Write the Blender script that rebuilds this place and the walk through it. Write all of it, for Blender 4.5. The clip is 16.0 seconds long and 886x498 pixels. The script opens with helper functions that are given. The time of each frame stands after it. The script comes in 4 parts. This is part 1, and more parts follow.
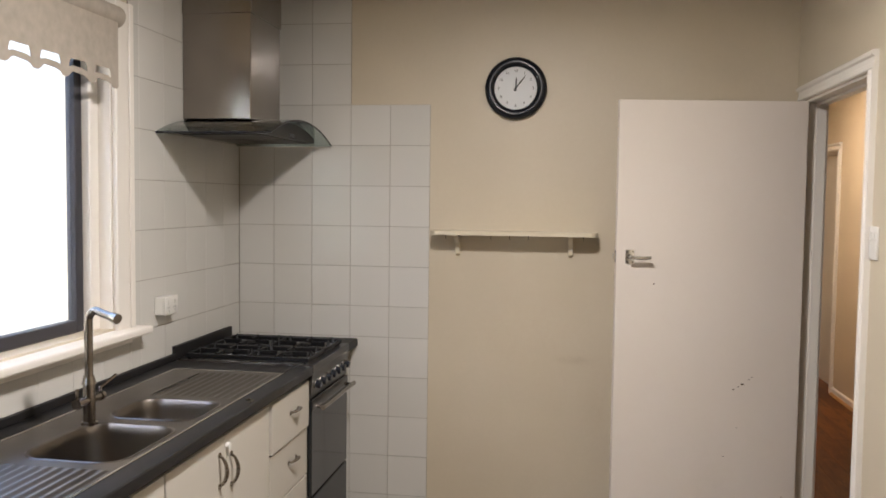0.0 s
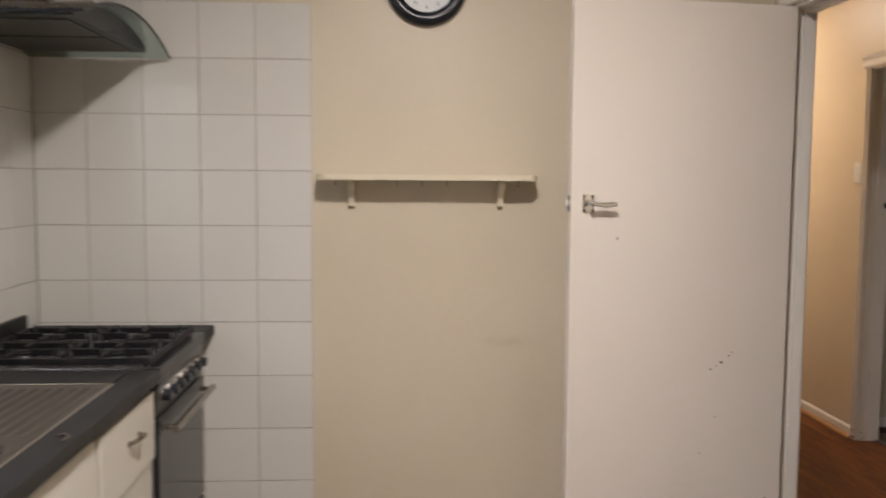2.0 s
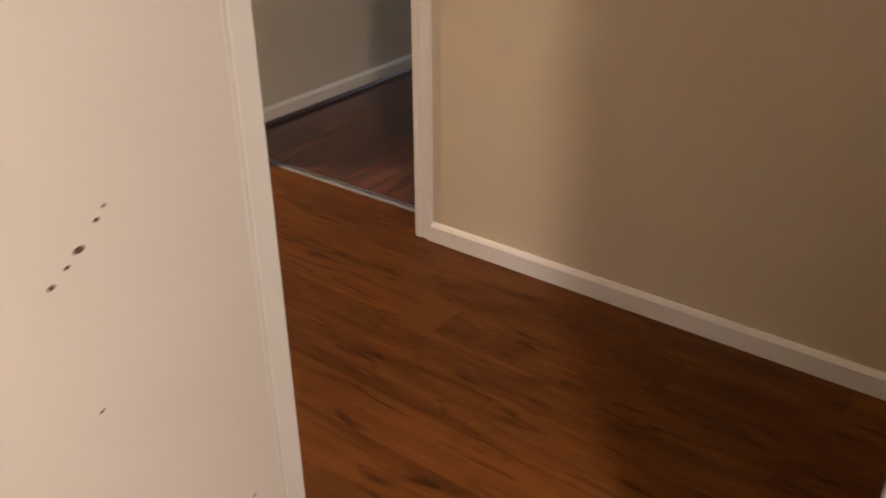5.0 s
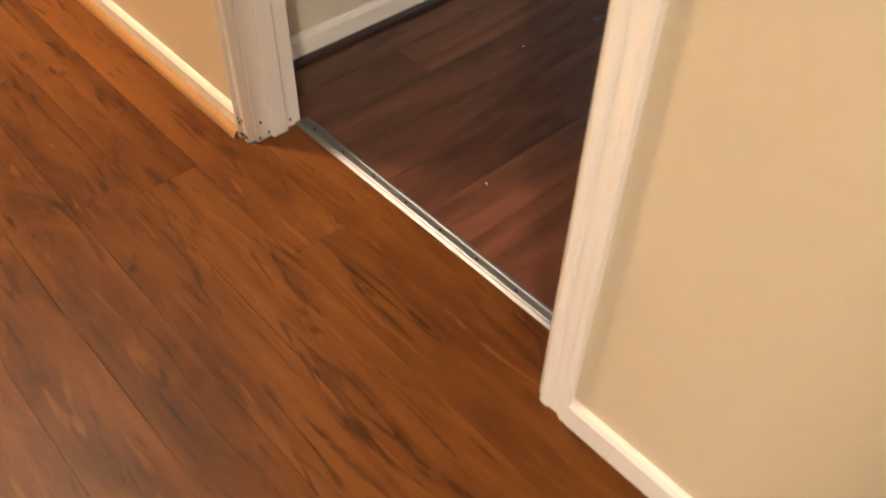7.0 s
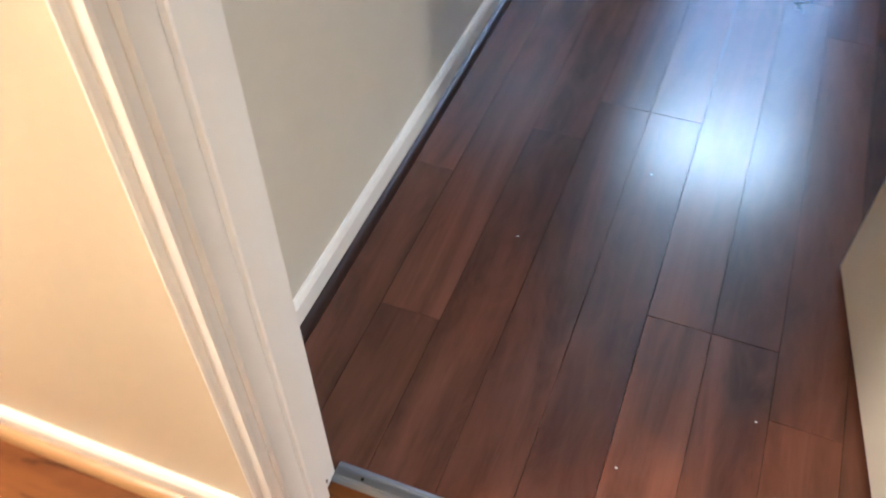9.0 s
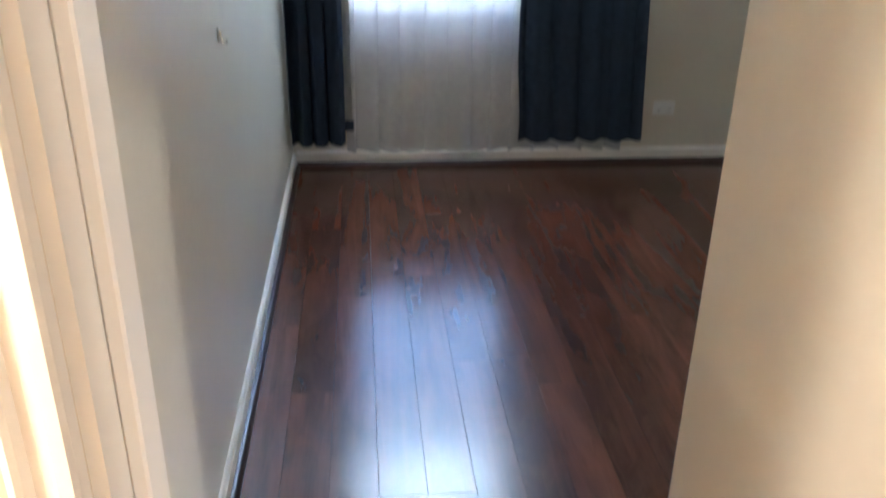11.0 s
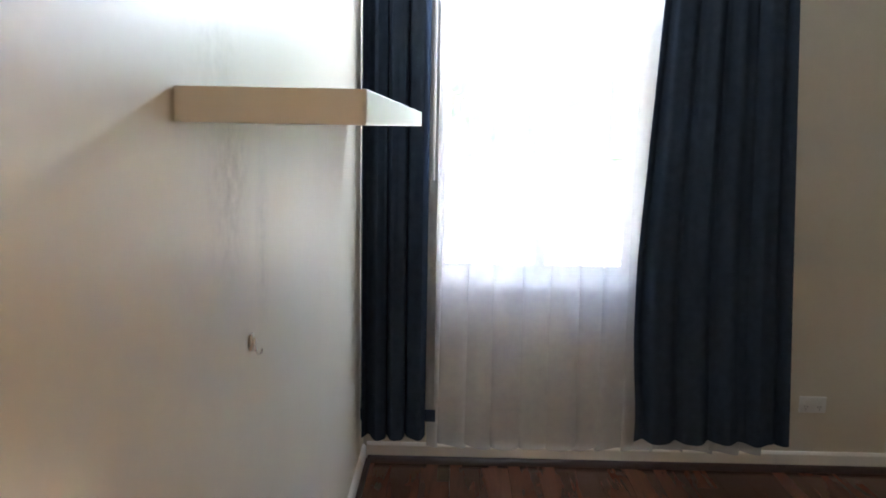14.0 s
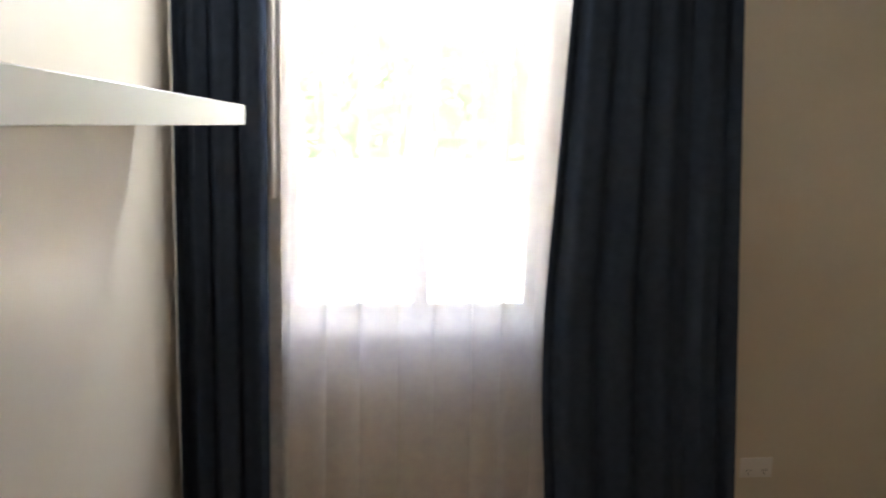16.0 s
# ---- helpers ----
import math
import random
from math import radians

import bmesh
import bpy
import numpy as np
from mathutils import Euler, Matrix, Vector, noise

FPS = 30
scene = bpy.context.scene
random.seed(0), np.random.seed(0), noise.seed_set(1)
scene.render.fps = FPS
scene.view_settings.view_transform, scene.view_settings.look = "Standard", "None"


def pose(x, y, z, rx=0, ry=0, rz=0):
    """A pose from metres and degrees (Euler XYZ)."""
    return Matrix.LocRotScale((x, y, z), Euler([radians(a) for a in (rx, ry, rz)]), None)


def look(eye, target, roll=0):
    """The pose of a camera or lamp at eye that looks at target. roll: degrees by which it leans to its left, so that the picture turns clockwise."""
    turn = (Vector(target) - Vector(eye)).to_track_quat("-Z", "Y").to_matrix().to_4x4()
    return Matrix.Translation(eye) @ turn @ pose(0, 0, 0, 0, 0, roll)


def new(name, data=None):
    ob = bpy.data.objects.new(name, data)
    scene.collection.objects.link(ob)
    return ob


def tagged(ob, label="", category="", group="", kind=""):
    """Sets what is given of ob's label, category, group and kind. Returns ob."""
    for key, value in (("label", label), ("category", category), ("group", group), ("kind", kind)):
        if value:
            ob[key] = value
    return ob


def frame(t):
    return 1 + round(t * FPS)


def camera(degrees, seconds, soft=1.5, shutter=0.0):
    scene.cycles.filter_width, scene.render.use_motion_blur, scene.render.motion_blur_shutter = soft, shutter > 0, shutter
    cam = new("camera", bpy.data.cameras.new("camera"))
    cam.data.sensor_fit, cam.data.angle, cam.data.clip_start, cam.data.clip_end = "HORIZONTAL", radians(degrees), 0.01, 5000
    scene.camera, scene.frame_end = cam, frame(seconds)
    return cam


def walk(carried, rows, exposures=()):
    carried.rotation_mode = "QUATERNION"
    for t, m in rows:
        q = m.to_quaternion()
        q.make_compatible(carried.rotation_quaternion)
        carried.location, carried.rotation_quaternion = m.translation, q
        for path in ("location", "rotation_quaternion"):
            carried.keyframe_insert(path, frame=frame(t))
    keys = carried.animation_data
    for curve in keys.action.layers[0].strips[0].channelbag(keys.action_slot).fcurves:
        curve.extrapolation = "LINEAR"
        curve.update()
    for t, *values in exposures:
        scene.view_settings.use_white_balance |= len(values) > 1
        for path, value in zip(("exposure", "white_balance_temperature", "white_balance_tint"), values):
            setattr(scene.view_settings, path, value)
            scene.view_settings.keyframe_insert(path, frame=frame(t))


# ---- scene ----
# ---- camera and its walk ----
cam = camera(55.5, 16.0, soft=1.7, shutter=0.4)
PATH = [
    (0, 0.711, -4.094, 1.596, 86.68, -0.71, 8.96),
    (0.5, 0.655, -3.971, 1.548, 87.33, -0.65, 9.15),
    (1, 0.519, -3.752, 1.527, 87.28, -0.62, 8.31),
    (1.5, 0.360, -3.466, 1.492, 86.60, -0.56, 4.33),
    (2, 0.294, -3.110, 1.432, 85.33, -0.40, -3.41),
    (2.5, 0.251, -2.679, 1.384, 82.73, -0.34, -12.94),
    (3, 0.262, -2.280, 1.342, 78.80, -0.05, -21.42),
    (3.5, 0.369, -1.899, 1.311, 74.93, 0.09, -30.31),
    (4, 0.526, -1.527, 1.280, 70.62, -0.20, -38.38),
    (4.5, 0.757, -1.241, 1.224, 66.74, 0.17, -47.69),
    (4.7, 0.883, -1.142, 1.207, 64.80, 0.02, -50.67),
    (5.3, 1.27, -0.80, 1.21, 57.5, -0.8, -54.5),
    (6.0, 1.74, -0.42, 1.22, 47.0, -1.8, -51.0),
    (6.8, 2.131, -0.086, 1.222, 41.80, -2.12, -43.91),
    (7, 2.190, -0.012, 1.215, 43.40, -1.15, -42.20),
    (7.5, 2.438, 0.275, 1.310, 39.30, -0.60, -38.70),
    (8, 2.413, 0.533, 1.215, 41.98, 0.32, -44.96),
    (8.2, 2.402, 0.602, 1.175, 44.0, 1.3, -50.4),
    (8.9, 2.46, 0.88, 1.28, 42.0, 1.0, -66.0),
    (9.7, 2.53, 1.09, 1.37, 41.5, 0.6, -87.0),
    (10.5, 2.540, 1.171, 1.406, 52.89, 0.22, -95.30),
    (11, 2.480, 1.185, 1.427, 65.21, -0.96, -95.25),
    (11.5, 2.457, 1.173, 1.463, 72.96, -1.10, -94.45),
    (12, 2.466, 1.161, 1.461, 78.06, -1.19, -93.01),
    (12.5, 2.493, 1.142, 1.456, 80.62, -1.19, -91.53),
    (13, 2.602, 1.134, 1.433, 81.66, -1.11, -90.19),
    (13.5, 2.851, 1.187, 1.424, 81.91, -1.06, -89.42),
    (14, 3.152, 1.176, 1.420, 81.71, -1.08, -89.16),
    (14.5, 3.467, 1.135, 1.430, 81.34, -0.99, -88.69),
    (15, 3.731, 1.111, 1.427, 81.00, -1.02, -88.53),
    (15.5, 3.877, 1.075, 1.426, 80.70, -0.75, -90.15),
    (16, 3.965, 1.035, 1.426, 81.71, -1.25, -96.06),
]
EXPOSURES = [(0, 4.42, 5550, 10), (2.0, 4.52, 5600, 12), (3.5, 4.8, 5900, 14), (4.7, 4.95, 6200, 16), (6.8, 6.0, 6500, 12), (8.2, 6.65, 4750, 5),
             (10.3, 6.75, 5450, 7), (11.5, 6.95, 5050, 7), (12.5, 6.6, 5250, 8), (14.5, 6.72, 6050, 13), (16, 6.58, 6750, 16)]
walk(cam, [(r[0], pose(*r[1:])) for r in PATH], EXPOSURES)

# ---- world, sun, lamps ----
SUN_EL, SUN_AZ = radians(52), radians(179)
world = bpy.data.worlds.new("sky")
scene.world = world
world.use_nodes = True
wn = world.node_tree
sky = wn.nodes.new("ShaderNodeTexSky")
sky.sky_type, sky.sun_disc, sky.sun_elevation, sky.sun_rotation = "NISHITA", False, SUN_EL, SUN_AZ
sky.dust_density, sky.ozone_density = 4.0, 0.6
wn.nodes["Background"].inputs["Strength"].default_value = 0.05
wn.links.new(sky.outputs[0], wn.nodes["Background"].inputs["Color"])


def lamp(name, kind, m, energy, color, **settings):
    data = bpy.data.lights.new(name, kind)
    data.energy, data.color = energy, color
    for key, value in settings.items():
        if key == "size":
            data.size = value
        elif key == "size_y":
            data.shape, data.size_y = "RECTANGLE", value
        elif key == "angle":
            data.angle = value
        elif key == "radius":
            data.shadow_soft_size = value
    ob = new(name, data)
    ob.matrix_basis = m
    return ob


sun_dir = Vector((math.sin(SUN_AZ) * math.cos(SUN_EL), math.cos(SUN_AZ) * math.cos(SUN_EL), math.sin(SUN_EL)))
lamp("sun", "SUN", look(sun_dir * 50, (0, 0, 0)), 2.0, (1.0, 0.95, 0.87), angle=radians(0.5))
lamp("kitchen_lamp_light", "AREA", pose(0.45, -2.0, 2.61), 2.9, (1.0, 0.84, 0.68), size=0.20, size_y=0.20)
lamp("hall_lamp_light", "AREA", pose(2.05, 2.5, 2.61), 1.35, (1.0, 0.745, 0.51), size=0.22, size_y=0.22)
# added strip lamp just inside the bedroom window head, filling in for skylight
lamp("bedroom_fill_strip", "AREA", pose(6.525, 0.835, 2.087, 0, 84, 0), 0.46, (0.86, 0.93, 1.0), size=0.16, size_y=0.78)


# ---- small building helpers ----
def box(bm, x0, x1, y0, y1, z0, z1, bevel=0.0, seg=1):
    m = Matrix.LocRotScale(((x0 + x1) / 2, (y0 + y1) / 2, (z0 + z1) / 2), None,
                           (abs(x1 - x0), abs(y1 - y0), abs(z1 - z0)))
    made = bmesh.ops.create_cube(bm, size=1, matrix=m)["verts"]
    if bevel > 0:
        edges = {e for v in made for e in v.link_edges}
        bmesh.ops.bevel(bm, geom=list(edges), offset=bevel, segments=seg, affect="EDGES", profile=0.5)
    return bm


def cyl(bm, p, q, r, r2=None, seg=20, caps=True):
    p, q = Vector(p), Vector(q)
    d = q - p
    m = Matrix.Translation((p + q) / 2) @ d.to_track_quat("Z", "Y").to_matrix().to_4x4()
    bmesh.ops.create_cone(bm, cap_ends=caps, segments=seg, radius1=r, radius2=r if r2 is None else r2, depth=d.length, matrix=m)
    return bm


def ball(bm, c, r, sx=1, sy=1, sz=1, u=16, v=10):
    bmesh.ops.create_uvsphere(bm, u_segments=u, v_segments=v, radius=r,
                              matrix=Matrix.Translation(c) @ Matrix.Diagonal((sx, sy, sz, 1)))
    return bm


def tube(bm, pts, r, seg=10):
    """A round bar along a line of points, with closed ends."""
    pts = [Vector(p) for p in pts]
    rings = []
    up = Vector((0, 0, 1))
    for i, p in enumerate(pts):
        t = (pts[min(i + 1, len(pts) - 1)] - pts[max(i - 1, 0)]).normalized()
        a = t.cross(up if abs(t.z) < 0.9 else Vector((1, 0, 0))).normalized()
        if rings and a.dot(last) < 0:
            a = -a
        last = a
        b = t.cross(a)
        rr = r(i / (len(pts) - 1)) if callable(r) else r
        rings.append([bm.verts.new(p + (a * math.cos(k * math.tau / seg) + b * math.sin(k * math.tau / seg)) * rr) for k in range(seg)])
    for r0, r1 in zip(rings, rings[1:]):
        for k in range(seg):
            bm.faces.new((r0[k], r0[(k + 1) % seg], r1[(k + 1) % seg], r1[k]))
    bm.faces.new(rings[0])
    bm.faces.new(rings[-1])
    bmesh.ops.recalc_face_normals(bm, faces=bm.faces)
    return bm


def prism(bm, outline, axis, a0, a1):
    """An outline of 2D points drawn out along an axis: x takes (y, z), y takes (x, z), z takes (x, y)."""
    def at(p, a):
        return {"x": (a, p[0], p[1]), "y": (p[0], a, p[1]), "z": (p[0], p[1], a)}[axis]
    lo = [bm.verts.new(at(p, a0)) for p in outline]
    hi = [bm.verts.new(at(p, a1)) for p in outline]
    n = len(outline)
    for k in range(n):
        bm.faces.new((lo[k], lo[(k + 1) % n], hi[(k + 1) % n], hi[k]))
    bm.faces.new(lo)
    bm.faces.new(hi)
    bmesh.ops.recalc_face_normals(bm, faces=bm.faces)
    return bm


def mesh_of(name, bm, material, smooth=False):
    me = bpy.data.meshes.new(name)
    bm.to_mesh(me)
    bm.free()
    me.materials.append(material)
    if smooth:
        me.shade_smooth()
        me.set_sharp_from_angle(angle=radians(38))
    return me


def part(name, bm, material, parent, label="", smooth=False, kind=""):
    ob = new(name, mesh_of(name, bm, material, smooth))
    ob.parent = parent
    return tagged(ob, label=label, kind=kind)


def thing(name, label, category, where=(0, 0, 0), group="", kind="", turn=0.0):
    ob = new(name)
    ob.empty_display_size = 0.1
    ob.matrix_basis = pose(*where, 0, 0, turn)
    return tagged(ob, label=label, category=category, group=group, kind=kind)


def structure(name, bm, material, label, smooth=False):
    return tagged(new(name, mesh_of(name, bm, material, smooth)), label=label, kind="structure")


# ---- materials ----
def material(name, color, rough=0.5, metal=0.0, spec=0.5, coat=0.0):
    mat = bpy.data.materials.new(name)
    mat.use_nodes = True
    b = mat.node_tree.nodes["Principled BSDF"]
    b.inputs["Base Color"].default_value = (*color, 1)
    b.inputs["Roughness"].default_value = rough
    b.inputs["Metallic"].default_value = metal
    b.inputs["Specular IOR Level"].default_value = spec
    b.inputs["Coat Weight"].default_value = coat
    return mat


class Nodes:
    """Short forms for building a node tree."""

    def __init__(self, mat):
        self.t = mat.node_tree
        self.b = self.t.nodes["Principled BSDF"]

    def add(self, kind, **inputs):
        n = self.t.nodes.new(kind)
        for k, v in inputs.items():
            self.put(n, k.replace("_", " "), v)
        return n

    def put(self, n, key, v):
        sock = n.inputs[int(key[1:])] if key[0] == "i" and key[1:].isdigit() else n.inputs[key]
        if isinstance(v, bpy.types.NodeSocket):
            self.t.links.new(v, sock)
        else:
            sock.default_value = v

    def position(self):
        return self.t.nodes.new("ShaderNodeNewGeometry").outputs["Position"]

    def mapped(self, vec, scale=(1, 1, 1), loc=(0, 0, 0)):
        n = self.add("ShaderNodeMapping", Vector=vec)
        n.inputs["Scale"].default_value = scale
        if isinstance(loc, bpy.types.NodeSocket):
            self.t.links.new(loc, n.inputs["Location"])
        else:
            n.inputs["Location"].default_value = loc
        return n.outputs[0]

    def noise(self, vec, scale, detail=4.0, rough=0.5, distort=0.0):
        n = self.add("ShaderNodeTexNoise", Vector=vec, Scale=scale, Detail=detail, Roughness=rough, Distortion=distort)
        return n.outputs["Fac"]

    def ramp(self, fac, stops):
        n = self.add("ShaderNodeValToRGB", Fac=fac)
        cr = n.color_ramp
        while len(cr.elements) < len(stops):
            cr.elements.new(0.5)
        for e, (p, c) in zip(cr.elements, stops):
            e.position, e.color = p, (*c, 1) if len(c) == 3 else c
        return n.outputs[0]

    def grey(self, fac, a, b, lo=0.0, hi=1.0):
        n = self.add("ShaderNodeMapRange", Value=fac)
        n.inputs["From Min"].default_value, n.inputs["From Max"].default_value = lo, hi
        n.inputs["To Min"].default_value, n.inputs["To Max"].default_value = a, b
        return n.outputs[0]

    def mix(self, fac, a, b, mode="MIX"):
        n = self.t.nodes.new("ShaderNodeMix")
        n.data_type, n.blend_type = "RGBA", mode
        for key, v in ((0, fac), (6, a), (7, b)):
            if isinstance(v, bpy.types.NodeSocket):
                self.t.links.new(v, n.inputs[key])
            else:
                n.inputs[key].default_value = (*v, 1) if key > 0 and len(v) == 3 else v
        return n.outputs[2]

    def math(self, op, a, b=0.0):
        n = self.t.nodes.new("ShaderNodeMath")
        n.operation = op
        for k, v in enumerate((a, b)):
            if isinstance(v, bpy.types.NodeSocket):
                self.t.links.new(v, n.inputs[k])
            else:
                n.inputs[k].default_value = v
        return n.outputs[0]

    def bump(self, height, strength=0.2, distance=0.002):
        n = self.add("ShaderNodeBump", Height=height, Strength=strength, Distance=distance)
        self.t.links.new(n.outputs[0], self.b.inputs["Normal"])

    def color(self, sock):
        self.t.links.new(sock, self.b.inputs["Base Color"])

    def rough(self, sock):
        self.t.links.new(sock, self.b.inputs["Roughness"])


def painted(name, color, rough=0.4, tint=0.08, relief=0.15, blotch=1.3, stains=(), spec=0.5):
    """Brushed or rolled paint: broad blotches, a fine roller stipple and listed stains (place, radius, strength)."""
    mat = material(name, color, rough, spec=spec)
    n = Nodes(mat)
    p = n.position()
    big = n.noise(p, blotch, 5, 0.55)
    fine = n.noise(p, 45, 4, 0.6)
    dark = tuple(c * (1 - tint * k) for c, k in zip(color, (1.0, 1.2, 1.7)))
    lite = tuple(min(0.9, c * (1 + tint * 0.5)) for c in color)
    out = n.mix(n.grey(big, 0, 1, 0.15, 0.85), dark, lite)
    out = n.mix(n.grey(fine, 0, 0.25, 0.35, 0.75), out, dark)
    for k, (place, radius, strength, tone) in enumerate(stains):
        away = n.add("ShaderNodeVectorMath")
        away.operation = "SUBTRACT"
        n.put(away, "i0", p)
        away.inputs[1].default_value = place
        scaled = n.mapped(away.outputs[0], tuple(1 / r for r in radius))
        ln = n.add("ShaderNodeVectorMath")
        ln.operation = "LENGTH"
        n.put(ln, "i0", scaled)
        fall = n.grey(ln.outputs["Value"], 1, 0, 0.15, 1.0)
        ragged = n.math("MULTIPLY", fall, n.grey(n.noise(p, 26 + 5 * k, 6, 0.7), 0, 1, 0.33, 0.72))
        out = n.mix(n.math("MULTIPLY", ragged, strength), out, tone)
    n.color(out)
    n.bump(n.noise(p, 110, 2, 0.5), relief, 0.0012)
    return mat


def planked(name, axis, dark, mid, light, rough, coarse=1.0, vary=0.5, relief=0.2, flecks=0.0, crisp=1.0):
    """Timber boards: grain runs along the axis, each board with its own tone."""
    mat = material(name, mid, rough)
    n = Nodes(mat)
    rnd = n.t.nodes.new("ShaderNodeObjectInfo").outputs["Random"]
    shift = n.add("ShaderNodeCombineXYZ", X=n.math("MULTIPLY", rnd, 37.0), Y=n.math("MULTIPLY", rnd, 23.0), Z=0.0).outputs[0]
    long, cross = 1.1 * coarse, 11.0 * coarse
    sc = (long, cross, 1) if axis == "x" else (cross, long, 1)
    v = n.mapped(n.position(), sc, shift)
    broad = n.noise(v, 0.9, 5, 0.6, 0.7)
    sc2 = (3.0, 95.0, 1) if axis == "x" else (95.0, 3.0, 1)
    fine = n.noise(n.mapped(n.position(), sc2, shift), 1.0, 4, 0.6, 0.3)
    c = n.ramp(broad, [(0.20, dark), (0.45, mid), (0.70, light), (0.90, mid)])
    c = n.mix(n.grey(fine, 0.0, 0.05 + 0.21 * crisp, 0.45, 0.75), c, dark)
    tone = n.grey(rnd, 1 - vary * 0.5, 1 + vary * 0.35)
    t3 = n.add("ShaderNodeCombineXYZ", X=tone, Y=tone, Z=tone).outputs[0]
    n.color(n.mix(1.0, c, t3, "MULTIPLY"))
    if flecks > 0:
        sc3 = (4.0, 34.0, 1) if axis == "x" else (34.0, 4.0, 1)
        f = n.noise(n.mapped(n.position(), sc3, shift), 1.0, 3, 0.55, 1.2)
        c = n.mix(n.grey(f, 0.0, flecks, 0.62 - 0.05 * crisp, 0.78 - 0.12 * crisp), c, dark)
        c = n.mix(n.grey(f, flecks * 0.8, 0.0, 0.30, 0.38), c, light)
        smoke = n.noise(n.mapped(n.position(), (3.2, 9.0, 1) if axis == "x" else (9.0, 3.2, 1), shift), 1.0, 5, 0.62, 1.6)
        c = n.mix(n.grey(smoke, 0.0, 0.5 + 0.2 * crisp, 0.38, 0.82), c, light)
        tone = n.grey(rnd, 1 - vary * 0.5, 1 + vary * 0.35)
        t3 = n.add("ShaderNodeCombineXYZ", X=tone, Y=tone, Z=tone).outputs[0]
        n.color(n.mix(1.0, c, t3, "MULTIPLY"))
    if relief > 0:
        n.bump(n.math("ADD", fine, n.math("MULTIPLY", broad, 0.5)), relief, 0.001)
    return mat


def brushed(name, color, rough=0.3, axis=2):
    mat = material(name, color, rough, 1.0)
    n = Nodes(mat)
    sc = [180, 180, 180]
    sc[axis] = 2
    g = n.noise(n.mapped(n.position(), tuple(sc)), 1, 3, 0.6)
    n.rough(n.grey(g, rough - 0.01, rough + 0.02, 0.3, 0.7))
    big = n.noise(n.position(), 5, 4)
    n.color(n.mix(n.grey(big, 0, 1, 0.3, 0.7), tuple(c * 0.88 for c in color), color))
    return mat


CREAM = painted("cream_wall_paint", (0.63, 0.565, 0.445), 0.45, 0.10,
                stains=[((0.72, 0, 0.83), (0.13, 0.5, 0.03), 0.35, (0.35, 0.27, 0.17)),
                        ((0.5, 0, 0.95), (0.4, 0.5, 0.35), 0.12, (0.5, 0.38, 0.22)),
                        ((0.83, 0, 0.6), (0.1, 0.5, 0.4), 0.2, (0.45, 0.36, 0.24))])
HALL = painted("hall_wall_paint", (0.68, 0.585, 0.43), 0.38, 0.08,
               stains=[((2.87, 0.1, 0.75), (0.5, 0.3, 0.35), 0.10, (0.45, 0.33, 0.2))])
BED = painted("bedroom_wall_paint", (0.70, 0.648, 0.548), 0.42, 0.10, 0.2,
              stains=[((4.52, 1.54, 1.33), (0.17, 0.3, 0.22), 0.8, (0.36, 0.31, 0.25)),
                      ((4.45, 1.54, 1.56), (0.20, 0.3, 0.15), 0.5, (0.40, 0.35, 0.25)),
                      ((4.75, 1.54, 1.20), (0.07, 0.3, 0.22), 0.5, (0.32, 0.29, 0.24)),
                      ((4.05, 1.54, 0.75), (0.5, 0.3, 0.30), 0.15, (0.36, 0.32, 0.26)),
                      ((3.8, 1.54, 1.0), (0.3, 0.3, 0.20), 0.12, (0.80, 0.78, 0.74))])
WHITE = painted("white_gloss_paint", (0.84, 0.81, 0.76), 0.38, 0.05, 0.12, 3.0)
DOORP = painted("door_paint", (0.79, 0.735, 0.675), 0.36, 0.05, 0.12, 1.6,
                stains=[((1.33, -0.2, 0.35), (0.12, 0.3, 0.3), 0.12, (0.45, 0.40, 0.33))])
BEDDOOR = painted("bedroom_door_paint", (0.68, 0.645, 0.575), 0.36, 0.07, 0.12, 1.8)
CEIL = painted("ceiling_paint", (0.78, 0.76, 0.70), 0.7, 0.04)
CUPB = painted("cupboard_laminate", (0.60, 0.575, 0.52), 0.35, 0.04, 0.06, 3.0)
SHELFW = painted("shelf_laminate", (0.80, 0.79, 0.76), 0.38, 0.03, 0.05, 4.0)
SHELFEND = painted("shelf_end_foil", (0.72, 0.69, 0.61), 0.4, 0.04, 0.05, 5.0)
SHELFC = painted("cream_shelf_paint", (0.70, 0.64, 0.50), 0.4, 0.06, 0.12, 5.0)
VINYL = painted("kitchen_vinyl", (0.20, 0.17, 0.14), 0.4, 0.2, 0.2, 6.0)
PLASTER = painted("outside_render", (0.55, 0.50, 0.42), 0.8, 0.15, 0.4)
WHITEWALL = painted("white_render", (0.82, 0.80, 0.76), 0.8, 0.08, 0.4)
CONCRETE = painted("concrete", (0.42, 0.40, 0.36), 0.85, 0.2, 0.5, 0.8)
LAWN = painted("lawn", (0.09, 0.13, 0.04), 0.9, 0.5, 0.6, 0.9)
GROUT = material("grout", (0.30, 0.27, 0.23), 0.85)
TILE = material("glazed_white_tile", (0.72, 0.71, 0.67), 0.12)
_n = Nodes(TILE)
_r = _n.t.nodes.new("ShaderNodeObjectInfo").outputs["Random"]
_n.color(_n.mix(_r, (0.63, 0.62, 0.58), (0.67, 0.66, 0.625)))
_n.bump(_n.noise(_n.position(), 9, 2), 0.10, 0.004)
BAMBOO_SPEC = 0.16
BAMBOO = planked("bamboo_boards", "y", (0.034, 0.0085, 0.0017), (0.090, 0.0265, 0.0048), (0.190, 0.066, 0.0125), 0.44, 0.8, 0.30, 0.13, 0.9)
